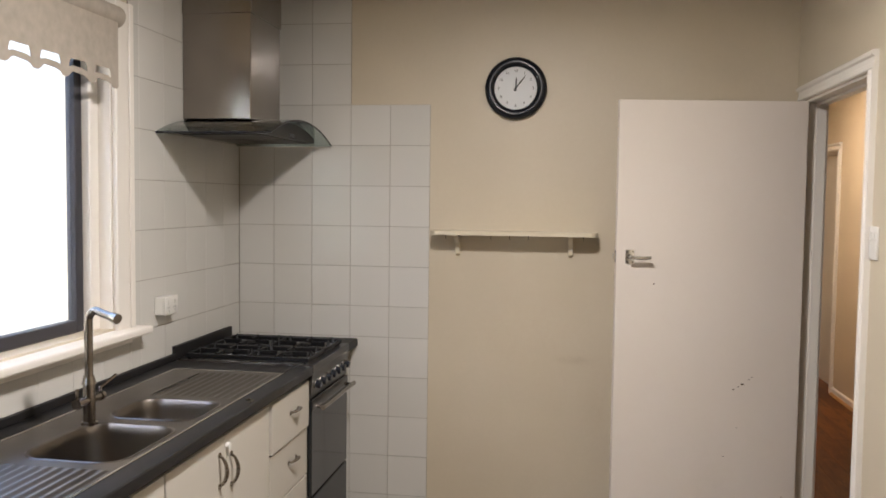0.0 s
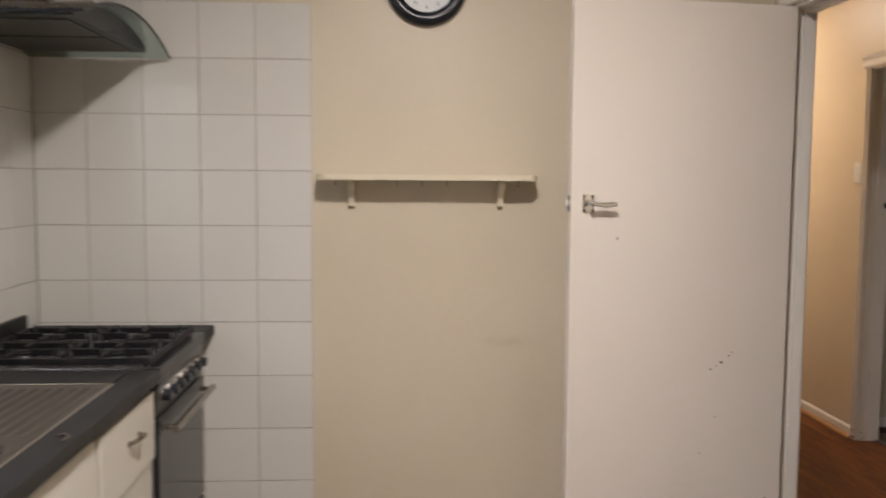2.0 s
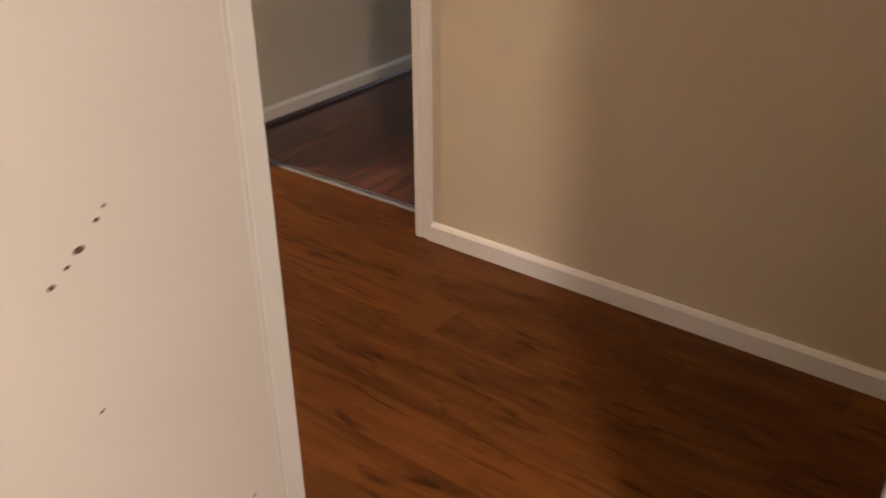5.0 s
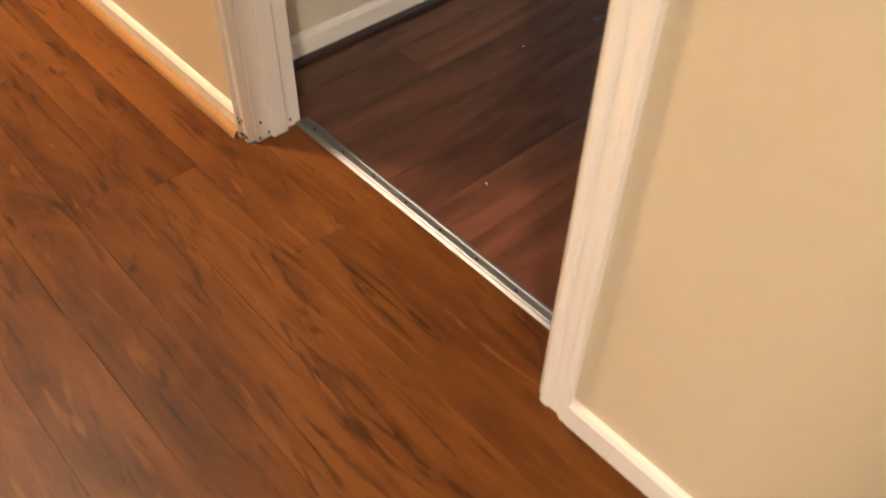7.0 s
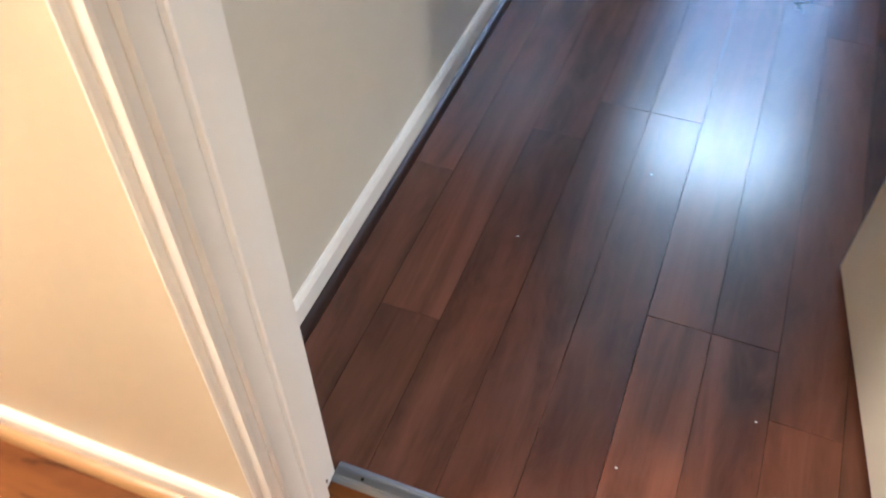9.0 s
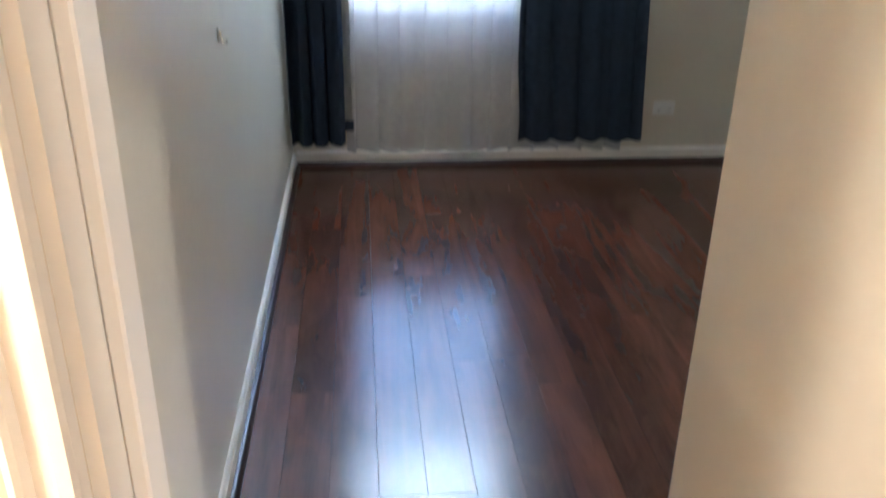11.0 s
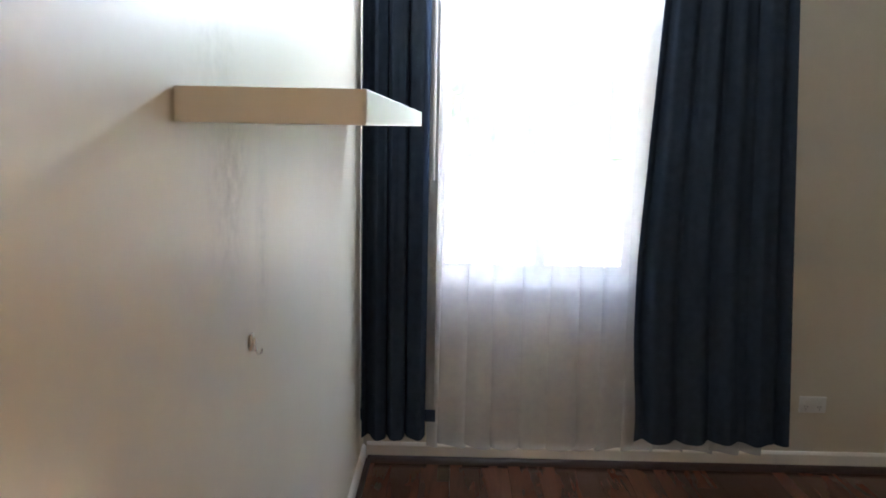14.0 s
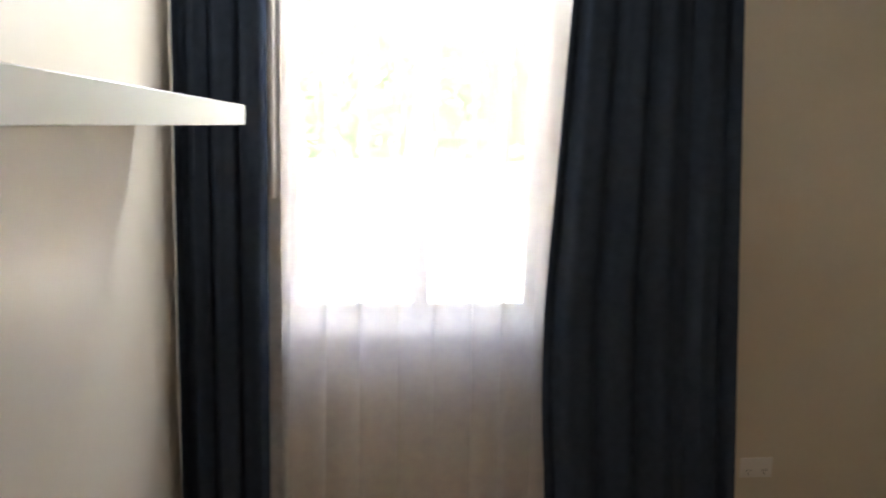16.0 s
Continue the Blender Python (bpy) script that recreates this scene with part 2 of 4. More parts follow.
LAMINATE = planked("dark_laminate_boards", "x", (0.030, 0.0100, 0.0060), (0.070, 0.0245, 0.0140), (0.155, 0.058, 0.0325), 0.235, 0.75, 0.34, 0.0, 0.22, 0.5)
BAMBOO.node_tree.nodes["Principled BSDF"].inputs["Specular IOR Level"].default_value = BAMBOO_SPEC
DARKTRIM = material("dark_beading", (0.035, 0.018, 0.014), 0.35)
GOLDTRIM = planked("timber_beading", "y", (0.20, 0.095, 0.03), (0.33, 0.17, 0.06), (0.42, 0.24, 0.10), 0.32)
STEEL = brushed("brushed_steel", (0.34, 0.31, 0.28), 0.22, 2)
RIMM = material("bright_steel_edge", (0.50, 0.47, 0.43), 0.22, 1.0)
DARKSTEEL = material("dark_smoked_steel", (0.09, 0.088, 0.085), 0.30, 0.9)
SINKM = material("sink_steel", (0.20, 0.18, 0.158), 0.34, 1.0)
_n = Nodes(SINKM)
_n.rough(_n.grey(_n.noise(_n.position(), 7, 3), 0.31, 0.35, 0.3, 0.7))
HANDLEM = brushed("worn_nickel", (0.34, 0.31, 0.27), 0.26, 1)
CHROME = material("chrome", (0.75, 0.75, 0.74), 0.10, 1.0)
ALU = brushed("aluminium_strip", (0.25, 0.255, 0.27), 0.45, 1)
DARKALU = material("dark_window_frame", (0.035, 0.035, 0.045), 0.4)
IRON = material("black_cast_iron", (0.008, 0.008, 0.009), 0.5, spec=0.25)
BLACKIRON = material("black_hook_iron", (0.010, 0.010, 0.012), 0.30)
BLACKP = material("black_plastic", (0.012, 0.014, 0.020), 0.24, spec=0.35)
BENCH = painted("dark_benchtop_laminate", (0.018, 0.018, 0.020), 0.5, 0.25, 0.08, 12.0, spec=0.25)
OVENG = material("oven_glass", (0.02, 0.022, 0.024), 0.08)
DIAL = painted("clock_face", (0.74, 0.76, 0.78), 0.5, 0.02, 0.02)
INK = material("black_ink", (0.01, 0.01, 0.01), 0.5)
PLASTIC = material("white_plastic", (0.78, 0.77, 0.73), 0.3)
NICK = material("bare_timber_chip", (0.10, 0.065, 0.04), 0.8)
HOOKWOOD = planked("hook_board_wood", "x", (0.10, 0.065, 0.045), (0.22, 0.15, 0.10), (0.32, 0.23, 0.16), 0.5)
ROSETTE = painted("rosette_white", (0.62, 0.60, 0.56), 0.4, 0.3, 0.6, 40.0)
SCREEN = material("curtain_wand", (0.78, 0.78, 0.78), 0.3)


def glass(name, tint, rough=0.0):
    mat = material(name, tint, rough)
    mat.node_tree.nodes["Principled BSDF"].inputs["Transmission Weight"].default_value = 1.0
    mat.node_tree.nodes["Principled BSDF"].inputs["IOR"].default_value = 1.45
    return mat


HOODGLASS = glass("green_tinted_glass", (0.46, 0.55, 0.52), 0.02)
# grey tint put into the bedroom glass to dim the daylight
DIMPANE = glass("dimmed_window_glass", (0.78, 0.79, 0.80))
PANE = glass("window_glass", (0.97, 0.98, 0.98))


def cloth(name, color, see=0.0, trans=0.3, weave=900):
    """Woven cloth: diffuse, partly lit through, and for a sheer partly open."""
    mat = bpy.data.materials.new(name)
    mat.use_nodes = True
    t = mat.node_tree
    t.nodes.clear()
    out, d, tr = (t.nodes.new(k) for k in ("ShaderNodeOutputMaterial", "ShaderNodeBsdfDiffuse", "ShaderNodeBsdfTranslucent"))
    m1 = t.nodes.new("ShaderNodeMixShader")
    m1.inputs[0].default_value = trans
    tc = t.nodes.new("ShaderNodeNewGeometry")
    nz = t.nodes.new("ShaderNodeTexNoise")
    nz.inputs["Scale"].default_value = 30
    t.links.new(tc.outputs["Position"], nz.inputs["Vector"])
    mixc = t.nodes.new("ShaderNodeMix")
    mixc.data_type = "RGBA"
    mixc.inputs[6].default_value = (*[c * 0.8 for c in color], 1)
    mixc.inputs[7].default_value = (*[min(0.9, c * 1.15) for c in color], 1)
    t.links.new(nz.outputs["Fac"], mixc.inputs[0])
    for s in (d, tr):
        t.links.new(mixc.outputs[2], s.inputs["Color"])
    t.links.new(d.outputs[0], m1.inputs[1])
    t.links.new(tr.outputs[0], m1.inputs[2])
    last = m1
    if see > 0:
        hole = t.nodes.new("ShaderNodeBsdfTransparent")
        m2 = t.nodes.new("ShaderNodeMixShader")
        m2.inputs[0].default_value = see
        t.links.new(m1.outputs[0], m2.inputs[1])
        t.links.new(hole.outputs[0], m2.inputs[2])
        last = m2
    t.links.new(last.outputs[0], out.inputs["Surface"])
    return mat


NAVY = cloth("navy_curtain_cloth", (0.040, 0.055, 0.083), trans=0.02)
LINING = cloth("curtain_lining", (0.42, 0.42, 0.42), trans=0.3)
SHEER = cloth("white_sheer", (0.92, 0.93, 0.98), see=0.58, trans=0.5)
BLINDC = cloth("beige_blind_cloth", (0.47, 0.425, 0.36), trans=0.12)
LEAF = cloth("leaf", (0.10, 0.20, 0.04), trans=0.35)
BARK = painted("bark", (0.13, 0.10, 0.07), 0.9, 0.4, 0.8, 9.0)

# ---- the large structure ----
CZ = 2.75
TOP = 2.055
# kitchen: x -0.985 to 1.72, y -5.3 to 0. hall: x 1.84 to 2.872. bedroom: x 3.006 to 6.595
H1N = 2.888          # the hall wall north of the bedroom door
K0, K1, KS = -0.991, 1.705, -5.3
H0, H1, HS, HN = 1.805, 2.877, -2.4, 4.6
D0, D1, DS, DN = 3.006, 6.595, -1.95, 1.542
ky0, ky1 = -0.985, -0.125        # kitchen doorway
by0, by1 = 0.455, 1.350          # bedroom doorway
WY0, WY1, WZ0, WZ1 = -3.25, -1.19, 1.10, 2.21      # kitchen window
VY0, VY1, VZ0, VZ1 = 0.42, 1.25, 0.735, 2.12        # bedroom window

structure("wall_north", box(bmesh.new(), K0 - 0.2, H0, 0, 0.11, 0, CZ), CREAM, "cream painted kitchen wall with a tiled corner")
bm = bmesh.new()
box(bm, K0 - 0.2, K0, KS, WY0, 0, CZ)
box(bm, K0 - 0.2, K0, WY1, 0, 0, CZ)
box(bm, K0 - 0.2, K0, WY0, WY1, 0, WZ0)
box(bm, K0 - 0.2, K0, WY0, WY1, WZ1, CZ)
wall_w = structure("wall_west", bm, CREAM, "kitchen window wall, white tiled above the bench")
bm = bmesh.new()
box(bm, K1, H0, KS, ky0, 0, CZ)
box(bm, K1, H0, ky1, 0, 0, CZ)
box(bm, K1, H0, ky0, ky1, TOP, CZ)
structure("wall_between_kitchen_and_hall", bm, CREAM, "cream painted wall with the kitchen doorway")
structure("wall_south", box(bmesh.new(), K0 - 0.2, H0, KS - 0.12, KS, 0, CZ), CREAM, "plain cream kitchen wall")
bm = bmesh.new()
box(bm, H0 - 0.10, H0, 0.11, HN, 0, CZ)
structure("hall_wall_west", bm, HALL, "cream painted hall wall")
bm = bmesh.new()
h2a, h2b = 3.43, 4.25
box(bm, H1, D0, HS, by0, 0, CZ)
box(bm, H1N, D0, by1, h2a, 0, CZ)
box(bm, H1N, D0, h2b, HN, 0, CZ)
box(bm, H1, D0, by0, by1, TOP, CZ)
box(bm, H1N, D0, h2a, h2b, TOP, CZ)
structure("hall_wall_east", bm, HALL, "warm cream hall wall with the bedroom doorway")
structure("hall_wall_south", box(bmesh.new(), H0 - 0.12, D0, HS - 0.12, HS, 0, CZ), HALL, "plain hall end wall")
structure("hall_wall_north", box(bmesh.new(), H0 - 0.12, D0, HN, HN + 0.12, 0, CZ), HALL, "plain hall end wall")
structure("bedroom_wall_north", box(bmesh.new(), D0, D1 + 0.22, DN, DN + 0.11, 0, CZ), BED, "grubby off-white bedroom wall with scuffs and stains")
structure("bedroom_wall_south", box(bmesh.new(), D0, D1 + 0.22, DS - 0.11, DS, 0, CZ), BED, "plain off-white bedroom wall")
bm = bmesh.new()
box(bm, D1, D1 + 0.22, DS, VY0, 0, CZ)
box(bm, D1, D1 + 0.22, VY1, DN, 0, CZ)
box(bm, D1, D1 + 0.22, VY0, VY1, 0, VZ0)
box(bm, D1, D1 + 0.22, VY0, VY1, VZ1, CZ)
structure("bedroom_wall_east", bm, BED, "off-white bedroom wall with the curtained window")
structure("ceiling", box(bmesh.new(), K0 - 0.3, D1 + 0.3, KS - 0.2, HN + 0.2, CZ, CZ + 0.12), CEIL, "white painted ceiling")
structure("floor_base", box(bmesh.new(), K0 - 0.3, D1 + 0.3, KS - 0.2, HN + 0.2, -0.4, -0.012), CONCRETE, "sub-floor under the boards")
structure("kitchen_floor", box(bmesh.new(), K0, 1.785, KS, 0, -0.012, 0), VINYL, "beige kitchen vinyl floor")


# ---- door casings, jambs, skirtings ----
def casing_leg(parent, x_wall, side, y_edge, out, z0, z1, name="casing", width=1.0, proud=1.0):
    """A moulded upright strip on a wall that runs along y. side: which way it stands proud; out: which way it grows from the opening."""
    s = side
    prof = [(0.0, 0.0), (0.014 * s, 0.0), (0.018 * s, 0.004), (0.018 * s, 0.018), (0.013 * s, 0.023), (0.013 * s, 0.041),
            (0.020 * s, 0.046), (0.022 * s, 0.052), (0.020 * s, 0.060), (0.0, 0.060)]
    bm = prism(bmesh.new(), [(x_wall + px * proud, y_edge + out * py * width) for px, py in prof], "z", z0, z1)
    return part(name, bm, WHITE, parent)


def doorway(name, label, xa, xb, y0, y1, stop_x, proud, xn=None, narrow=1.0):
    """White painted lining of a doorway through a wall that runs along y between xa and xb."""
    top = thing(name, label, "door frame", kind="structure")
    xn = xa if xn is None else xn
    for y, s, xj in ((y0, 1, xa), (y1, -1, xn)):
        part("jamb", box(bmesh.new(), xj + 0.001, xb - 0.001, y, y + s * 0.010, 0, TOP - 0.01), WHITE, top)
        part("door_stop", box(bmesh.new(), stop_x - 0.02, stop_x + 0.02, y + s * 0.010, y + s * 0.022, 0, TOP - 0.022, 0.002), WHITE, top)
    part("head_jamb", box(bmesh.new(), xa + 0.001, xb - 0.001, y0, y1, TOP - 0.01, TOP), WHITE, top)
    part("head_stop", box(bmesh.new(), stop_x - 0.02, stop_x + 0.02, y0 + 0.01, y1 - 0.01, TOP - 0.022, TOP - 0.01, 0.002), WHITE, top)
    for x, side in ((xa, -1), (xb, 1)):
        if side not in proud:
            continue
        casing_leg(top, x, side, y0, -1, 0, TOP + 0.002, proud=narrow)
        casing_leg(top, xn if side < 0 else x, side, y1, 1, 0, TOP + 0.002, width=narrow)
        prof = [(0.0, 0.0), (0.014, 0.0), (0.018, 0.004), (0.018, 0.018), (0.013, 0.023), (0.013, 0.041), (0.024, 0.046), (0.026, 0.056), (0.018, 0.064), (0.0, 0.064)]
        bm = prism(bmesh.new(), [(x + side * px, TOP + 0.002 + pz) for px, pz in prof], "y", y0 - 0.062, y1 + 0.062)
        part("head_casing", bm, WHITE, top)
    return top


doorway("door_frame_1", "white gloss painted moulded kitchen door frame", K1, H0, ky0, ky1, 1.775, (-1,))
frame2 = doorway("door_frame_2", "white painted bedroom door frame, chipped at the foot", H1, D0, by0, by1, 2.945, (-1,), H1N, 0.62)
doorway("door_frame_3", "white painted frame of a closed hall door", H1N, D0, h2a, h2b, 2.945, (-1,))
part("strike_plate", box(bmesh.new(), 2.972, 2.990, by1 - 0.0115, by1 - 0.0098, 1.295, 1.325, 0.0005), IRON, frame2, "small dark strike plate")
rng = random.Random(5)
for k in range(9):
    y = by1 + rng.uniform(0.0, 0.036)
    z = rng.uniform(0.004, 0.06)
    part("paint_chip", ball(bmesh.new(), (H1N - 0.0185, y, z), 0.0035, 0.5, rng.uniform(0.6, 1.4), rng.uniform(0.6, 1.6), 8, 5), NICK, frame2)
for k in range(5):
    part("paint_chip", ball(bmesh.new(), (rng.uniform(2.88, 2.99), by1 - 0.0105, rng.uniform(0.005, 0.05)), 0.003, 1.2, 0.5, 1.4, 8, 5), NICK, frame2)


def skirting(name, x0, x1, y0, y1, axis, face, h=0.092, th=0.014, z0=0.0, mat=None, label="white painted skirting board"):
    """A skirting board; face: +1 or -1, the way that it looks."""
    bm = bmesh.new()
    prof = [(0, z0), (th * face, z0), (th * face, h - 0.012), (th * 0.6 * face, h - 0.003), (th * 0.3 * face, h), (0, h)]
    if axis == "x":
        prism(bm, [(y0 + a, z) for a, z in prof], "x", x0, x1)
    else:
        prism(bm, [(x0 + a, z) for a, z in prof], "y", y0, y1)
    return structure(name, bm, mat or WHITE, label)


skirting("baseboard", D0 + 0.001, D1 - 0.015, DN, DN, "x", -1, 0.074)
skirting("baseboard", D1, D1, DS, DN - 0.015, "y", -1, 0.082)
skirting("baseboard", D0, D0, DS, by0 - 0.02, "y", 1, 0.105)
skirting("baseboard", H1, H1, HS, by0 - 0.061, "y", -1, 0.062)
skirting("baseboard", H1N, H1N, by1 + 0.038, h2a - 0.061, "y", -1, 0.062)
skirting("baseboard", H0, H0, HS, ky0 - 0.002, "y", 1, 0.075)
skirting("baseboard", H0, H0, ky1 + 0.002, HN, "y", 1, 0.075)
skirting("baseboard", K1, K1, KS, ky0 - 0.061, "y", -1, 0.09)
skirting("baseboard", 0.003, K1, 0, 0, "x", -1, 0.09)


def beading(x0, x1, y0, y1, r, mat, label):
    """A quarter-round bead along the foot of a wall."""
    bm = bmesh.new()
    n = 6
    if abs(x1 - x0) > abs(y1 - y0):
        s = -1
        prof = [(y0, 0.0)] + [(y0 + s * r * math.cos(a), r * math.sin(a)) for a in (k * math.pi / 2 / n for k in range(n + 1))]
        prism(bm, prof, "x", x0, x1)
    else:
        s = -1
        prof = [(x0, 0.0)] + [(x0 + s * r * math.cos(a), r * math.sin(a)) for a in (k * math.pi / 2 / n for k in range(n + 1))]
        prism(bm, prof, "y", y0, y1)
    return structure("floor_beading", bm, mat, label, True)


beading(H1N - 0.0145, H1N - 0.0145, by1 + 0.034, h2a - 0.07, 0.019, GOLDTRIM, "honey timber quarter-round bead along the skirting")
beading(D0 + 0.02, D1 - 0.03, DN - 0.0145, DN - 0.0145, 0.019, DARKTRIM, "dark brown quarter-round bead along the skirting")
beading(D1 - 0.0145, D1 - 0.0145, DS, DN - 0.02, 0.026, DARKTRIM, "dark brown quarter-round bead along the skirting")

# ---- kitchen window ----
win = thing("window_1", "white painted timber kitchen window with a dark aluminium sash", "window", kind="structure")
bm = bmesh.new()
box(bm, K0, K0 + 0.020, WY1, WY1 + 0.115, 1.09, 2.32, 0.004)
box(bm, K0 + 0.020, K0 + 0.028, WY1 + 0.085, WY1 + 0.115, 1.09, 2.32, 0.003)
part("window_frame", bm, WHITE, win, "white painted architrave")
bm = bmesh.new()
box(bm, K0, K0 + 0.020, WY0 - 0.115, WY0, 1.09, 2.32, 0.004)
part("window_frame", bm, WHITE, win)
part("window_frame", box(bmesh.new(), K0, K0 + 0.020, WY0, WY1, WZ1, 2.32, 0.004), WHITE, win)
bm = bmesh.new()
box(bm, K0 - 0.12, K0 + 0.001, WY1 - 0.012, WY1, WZ0, WZ1)
box(bm, K0 - 0.12, K0 + 0.001, WY0, WY0 + 0.012, WZ0, WZ1)
box(bm, K0 - 0.12, K0 + 0.001, WY0, WY1, WZ1 - 0.012, WZ1)
part("reveal", bm, WHITE, win)
part("window_sill", box(bmesh.new(), K0 - 0.125, K0 + 0.075, WY0 - 0.14, WY1 + 0.165, 1.062, 1.092, 0.008, 2), WHITE, win, "white painted timber sill")
part("apron", box(bmesh.new(), K0, K0 + 0.016, WY0 - 0.1, WY1 + 0.11, 1.03, 1.061, 0.003), WHITE, win)
bm = bmesh.new()
fx0, fx1 = K0 - 0.115, K0 - 0.075
box(bm, fx0, fx1, WY1 - 0.114, WY1 - 0.070, WZ0, WZ1 - 0.013, 0.003)
box(bm, fx0, fx1, WY0 + 0.013, WY0 + 0.06, WZ0, WZ1 - 0.013, 0.003)
box(bm, fx0, fx1, WY0 + 0.06, WY1 - 0.114, WZ0, WZ0 + 0.045, 0.003)
box(bm, fx0, fx1, WY0 + 0.06, WY1 - 0.114, WZ1 - 0.058, WZ1 - 0.013, 0.003)
box(bm, fx0, fx1, -2.24, -2.20, WZ0 + 0.045, WZ1 - 0.058, 0.003)
part("window_frame", box(bmesh.new(), K0 - 0.118, K0 - 0.045, WY1 - 0.0695, WY1 - 0.0125, WZ0, WZ1 - 0.013, 0.004), WHITE, win)
part("sash", bm, DARKALU, win, "dark aluminium sash")
for a, b in ((WY0 + 0.06, -2.24), (-2.20, WY1 - 0.114)):
    p = part("pane", box(bmesh.new(), K0 - 0.098, K0 - 0.094, a, b, WZ0 + 0.045, WZ1 - 0.058), PANE, win)
    p.visible_shadow = False

# ---- bedroom window ----
win = thing("window_2", "white painted bedroom window with two panes", "window", kind="structure")
bm = bmesh.new()
fx0, fx1 = D1 + 0.075, D1 + 0.115
for a, b in ((VY0, VY0 + 0.045), (VY1 - 0.045, VY1), (0.785, 0.835)):
    box(bm, fx0, fx1, a, b, VZ0 + 0.110, VZ1 - 0.045, 0.003)
box(bm, fx0, fx1, VY0, VY1, VZ0, VZ0 + 0.110, 0.003)
box(bm, fx0, fx1, VY0, VY1, VZ1 - 0.045, VZ1, 0.003)
part("window_frame", bm, WHITE, win)
bm = prism(bmesh.new(), [(D1 + 0.001, 0.736), (D1 + 0.001, 0.776), (fx0 - 0.001, 0.838), (fx0 - 0.001, 0.736)], "y", VY0 + 0.001, VY1 - 0.001)
part("window_sill", bm, WHITE, win, "white painted sloping sill")
part("sill_nosing", box(bmesh.new(), D1 - 0.022, D1 - 0.0005, VY0 - 0.05, VY1 + 0.05, 0.738, 0.772, 0.005, 2), WHITE, win)
for a, b in ((VY0 + 0.045, 0.785), (0.835, VY1 - 0.045)):
    p = part("pane", box(bmesh.new(), D1 + 0.093, D1 + 0.097, a, b, VZ0 + 0.110, VZ1 - 0.045), DIMPANE, win)
    p.visible_shadow = False

# ---- doors ----
def lever_handle(parent, x, z, face, toward, plate=(0.040, 0.062), lever=0.085, flat=False):
    """A chrome lever on its plate. The leaf runs along local x; face: local y of its surface and the way that it looks."""
    y, s = face
    off = 0.034 if flat else 0.046
    ob = part("door_handle", box(bmesh.new(), x - plate[0] / 2, x + plate[0] / 2, y, y + s * 0.004, z - plate[1] / 2, z + plate[1] / 2, 0.002, 2), CHROME, parent, "chrome handle", True)
    bm = bmesh.new()
    cyl(bm, (x, y + s * 0.004, z), (x, y + s * 0.012, z), 0.014)
    cyl(bm, (x, y + s * 0.010, z), (x, y + s * off, z), 0.008)
    ball(bm, (x, y + s * off, z), 0.012)
    pts = [(x + toward * lever * k / 8, y + s * (off - 0.006 * math.sin(k / 8 * math.pi)), z - (0.012 if flat else 0.004) * math.sin(k / 8 * math.pi)) for k in range(9)]
    tube(bm, pts, lambda u: 0.0055 + 0.0045 * math.sin(u * math.pi * 0.9))
    part("lever", bm, CHROME, ob, "", True)
    for dx in (-1, 1):
        for dz in (-1, 1):
            part("screw", ball(bmesh.new(), (x + dx * (plate[0] / 2 - 0.007), y + s * 0.0045, z + dz * (plate[1] / 2 - 0.008)), 0.003, 1, 0.5, 1, 8, 5), IRON, ob)
    return ob


kd = thing("door_1", "cream-white flush kitchen door, open against the wall, with scratches", "door", (1.700, -0.160, 0), turn=8.0, kind="structure")
part("leaf", box(bmesh.new(), -0.822, 0, -0.038, 0, 0.012, 2.045, 0.002), DOORP, kd)
lever_handle(kd, -0.762, 1.357, (-0.038, -1), 1)
part("latch", box(bmesh.new(), -0.834, -0.8215, -0.026, -0.012, 1.345, 1.371, 0.002), CHROME, kd, "small metal latch")
part("latch_plate", box(bmesh.new(), -0.8232, -0.8215, -0.028, -0.010, 1.33, 1.385, 0.0005), ALU, kd)
for z in (0.22, 1.85):
    part("hinge", cyl(bmesh.new(), (0.004, -0.004, z), (0.004, -0.004, z + 0.09), 0.006, seg=12), WHITE, kd)
SCRATCHES = [(-0.653, 1.238, 0.006, 0.010), (-0.290, 0.772, 0.010, 0.006), (-0.268, 0.784, 0.008, 0.004), (-0.250, 0.796, 0.015, 0.008),
             (-0.222, 0.818, 0.008, 0.005), (-0.210, 0.829, 0.006, 0.004), (-0.268, 0.60, 0.008, 0.003), (-0.325, 0.47, 0.007, 0.004),
             (-0.085, 0.115, 0.020, 0.004), (-0.060, 0.29, 0.007, 0.004), (-0.255, 0.155, 0.010, 0.005), (-0.14, 0.09, 0.008, 0.003)]
for x, z, w, h in SCRATCHES:
    part("scratch", ball(bmesh.new(), (x, -0.0382, z), 0.5, w, 0.0012, h, 8, 5), NICK, kd)

bd = thing("door_2", "cream flush bedroom door, open into the room", "door", (3.000, by0 + 0.012, 0), turn=9.6, kind="structure")
part("leaf", box(bmesh.new(), 0, 0.768, -0.036, 0.0, 0.012, 2.040, 0.002), BEDDOOR, bd)
lever_handle(bd, 0.718, 1.297, (0.0, 1), -1, (0.038, 0.066), 0.058, True)
part("latch_plate", box(bmesh.new(), 0.7675, 0.7695, -0.030, -0.006, 1.26, 1.34, 0.0005), ALU, bd)
hd = thing("door_3", "closed cream painted hall door", "door", (2.97, h2a + 0.012, 0), kind="structure")
part("leaf", box(bmesh.new(), -0.02, 0.02, 0.0, h2b - h2a - 0.024, 0.012, 2.04, 0.002), BEDDOOR, hd)

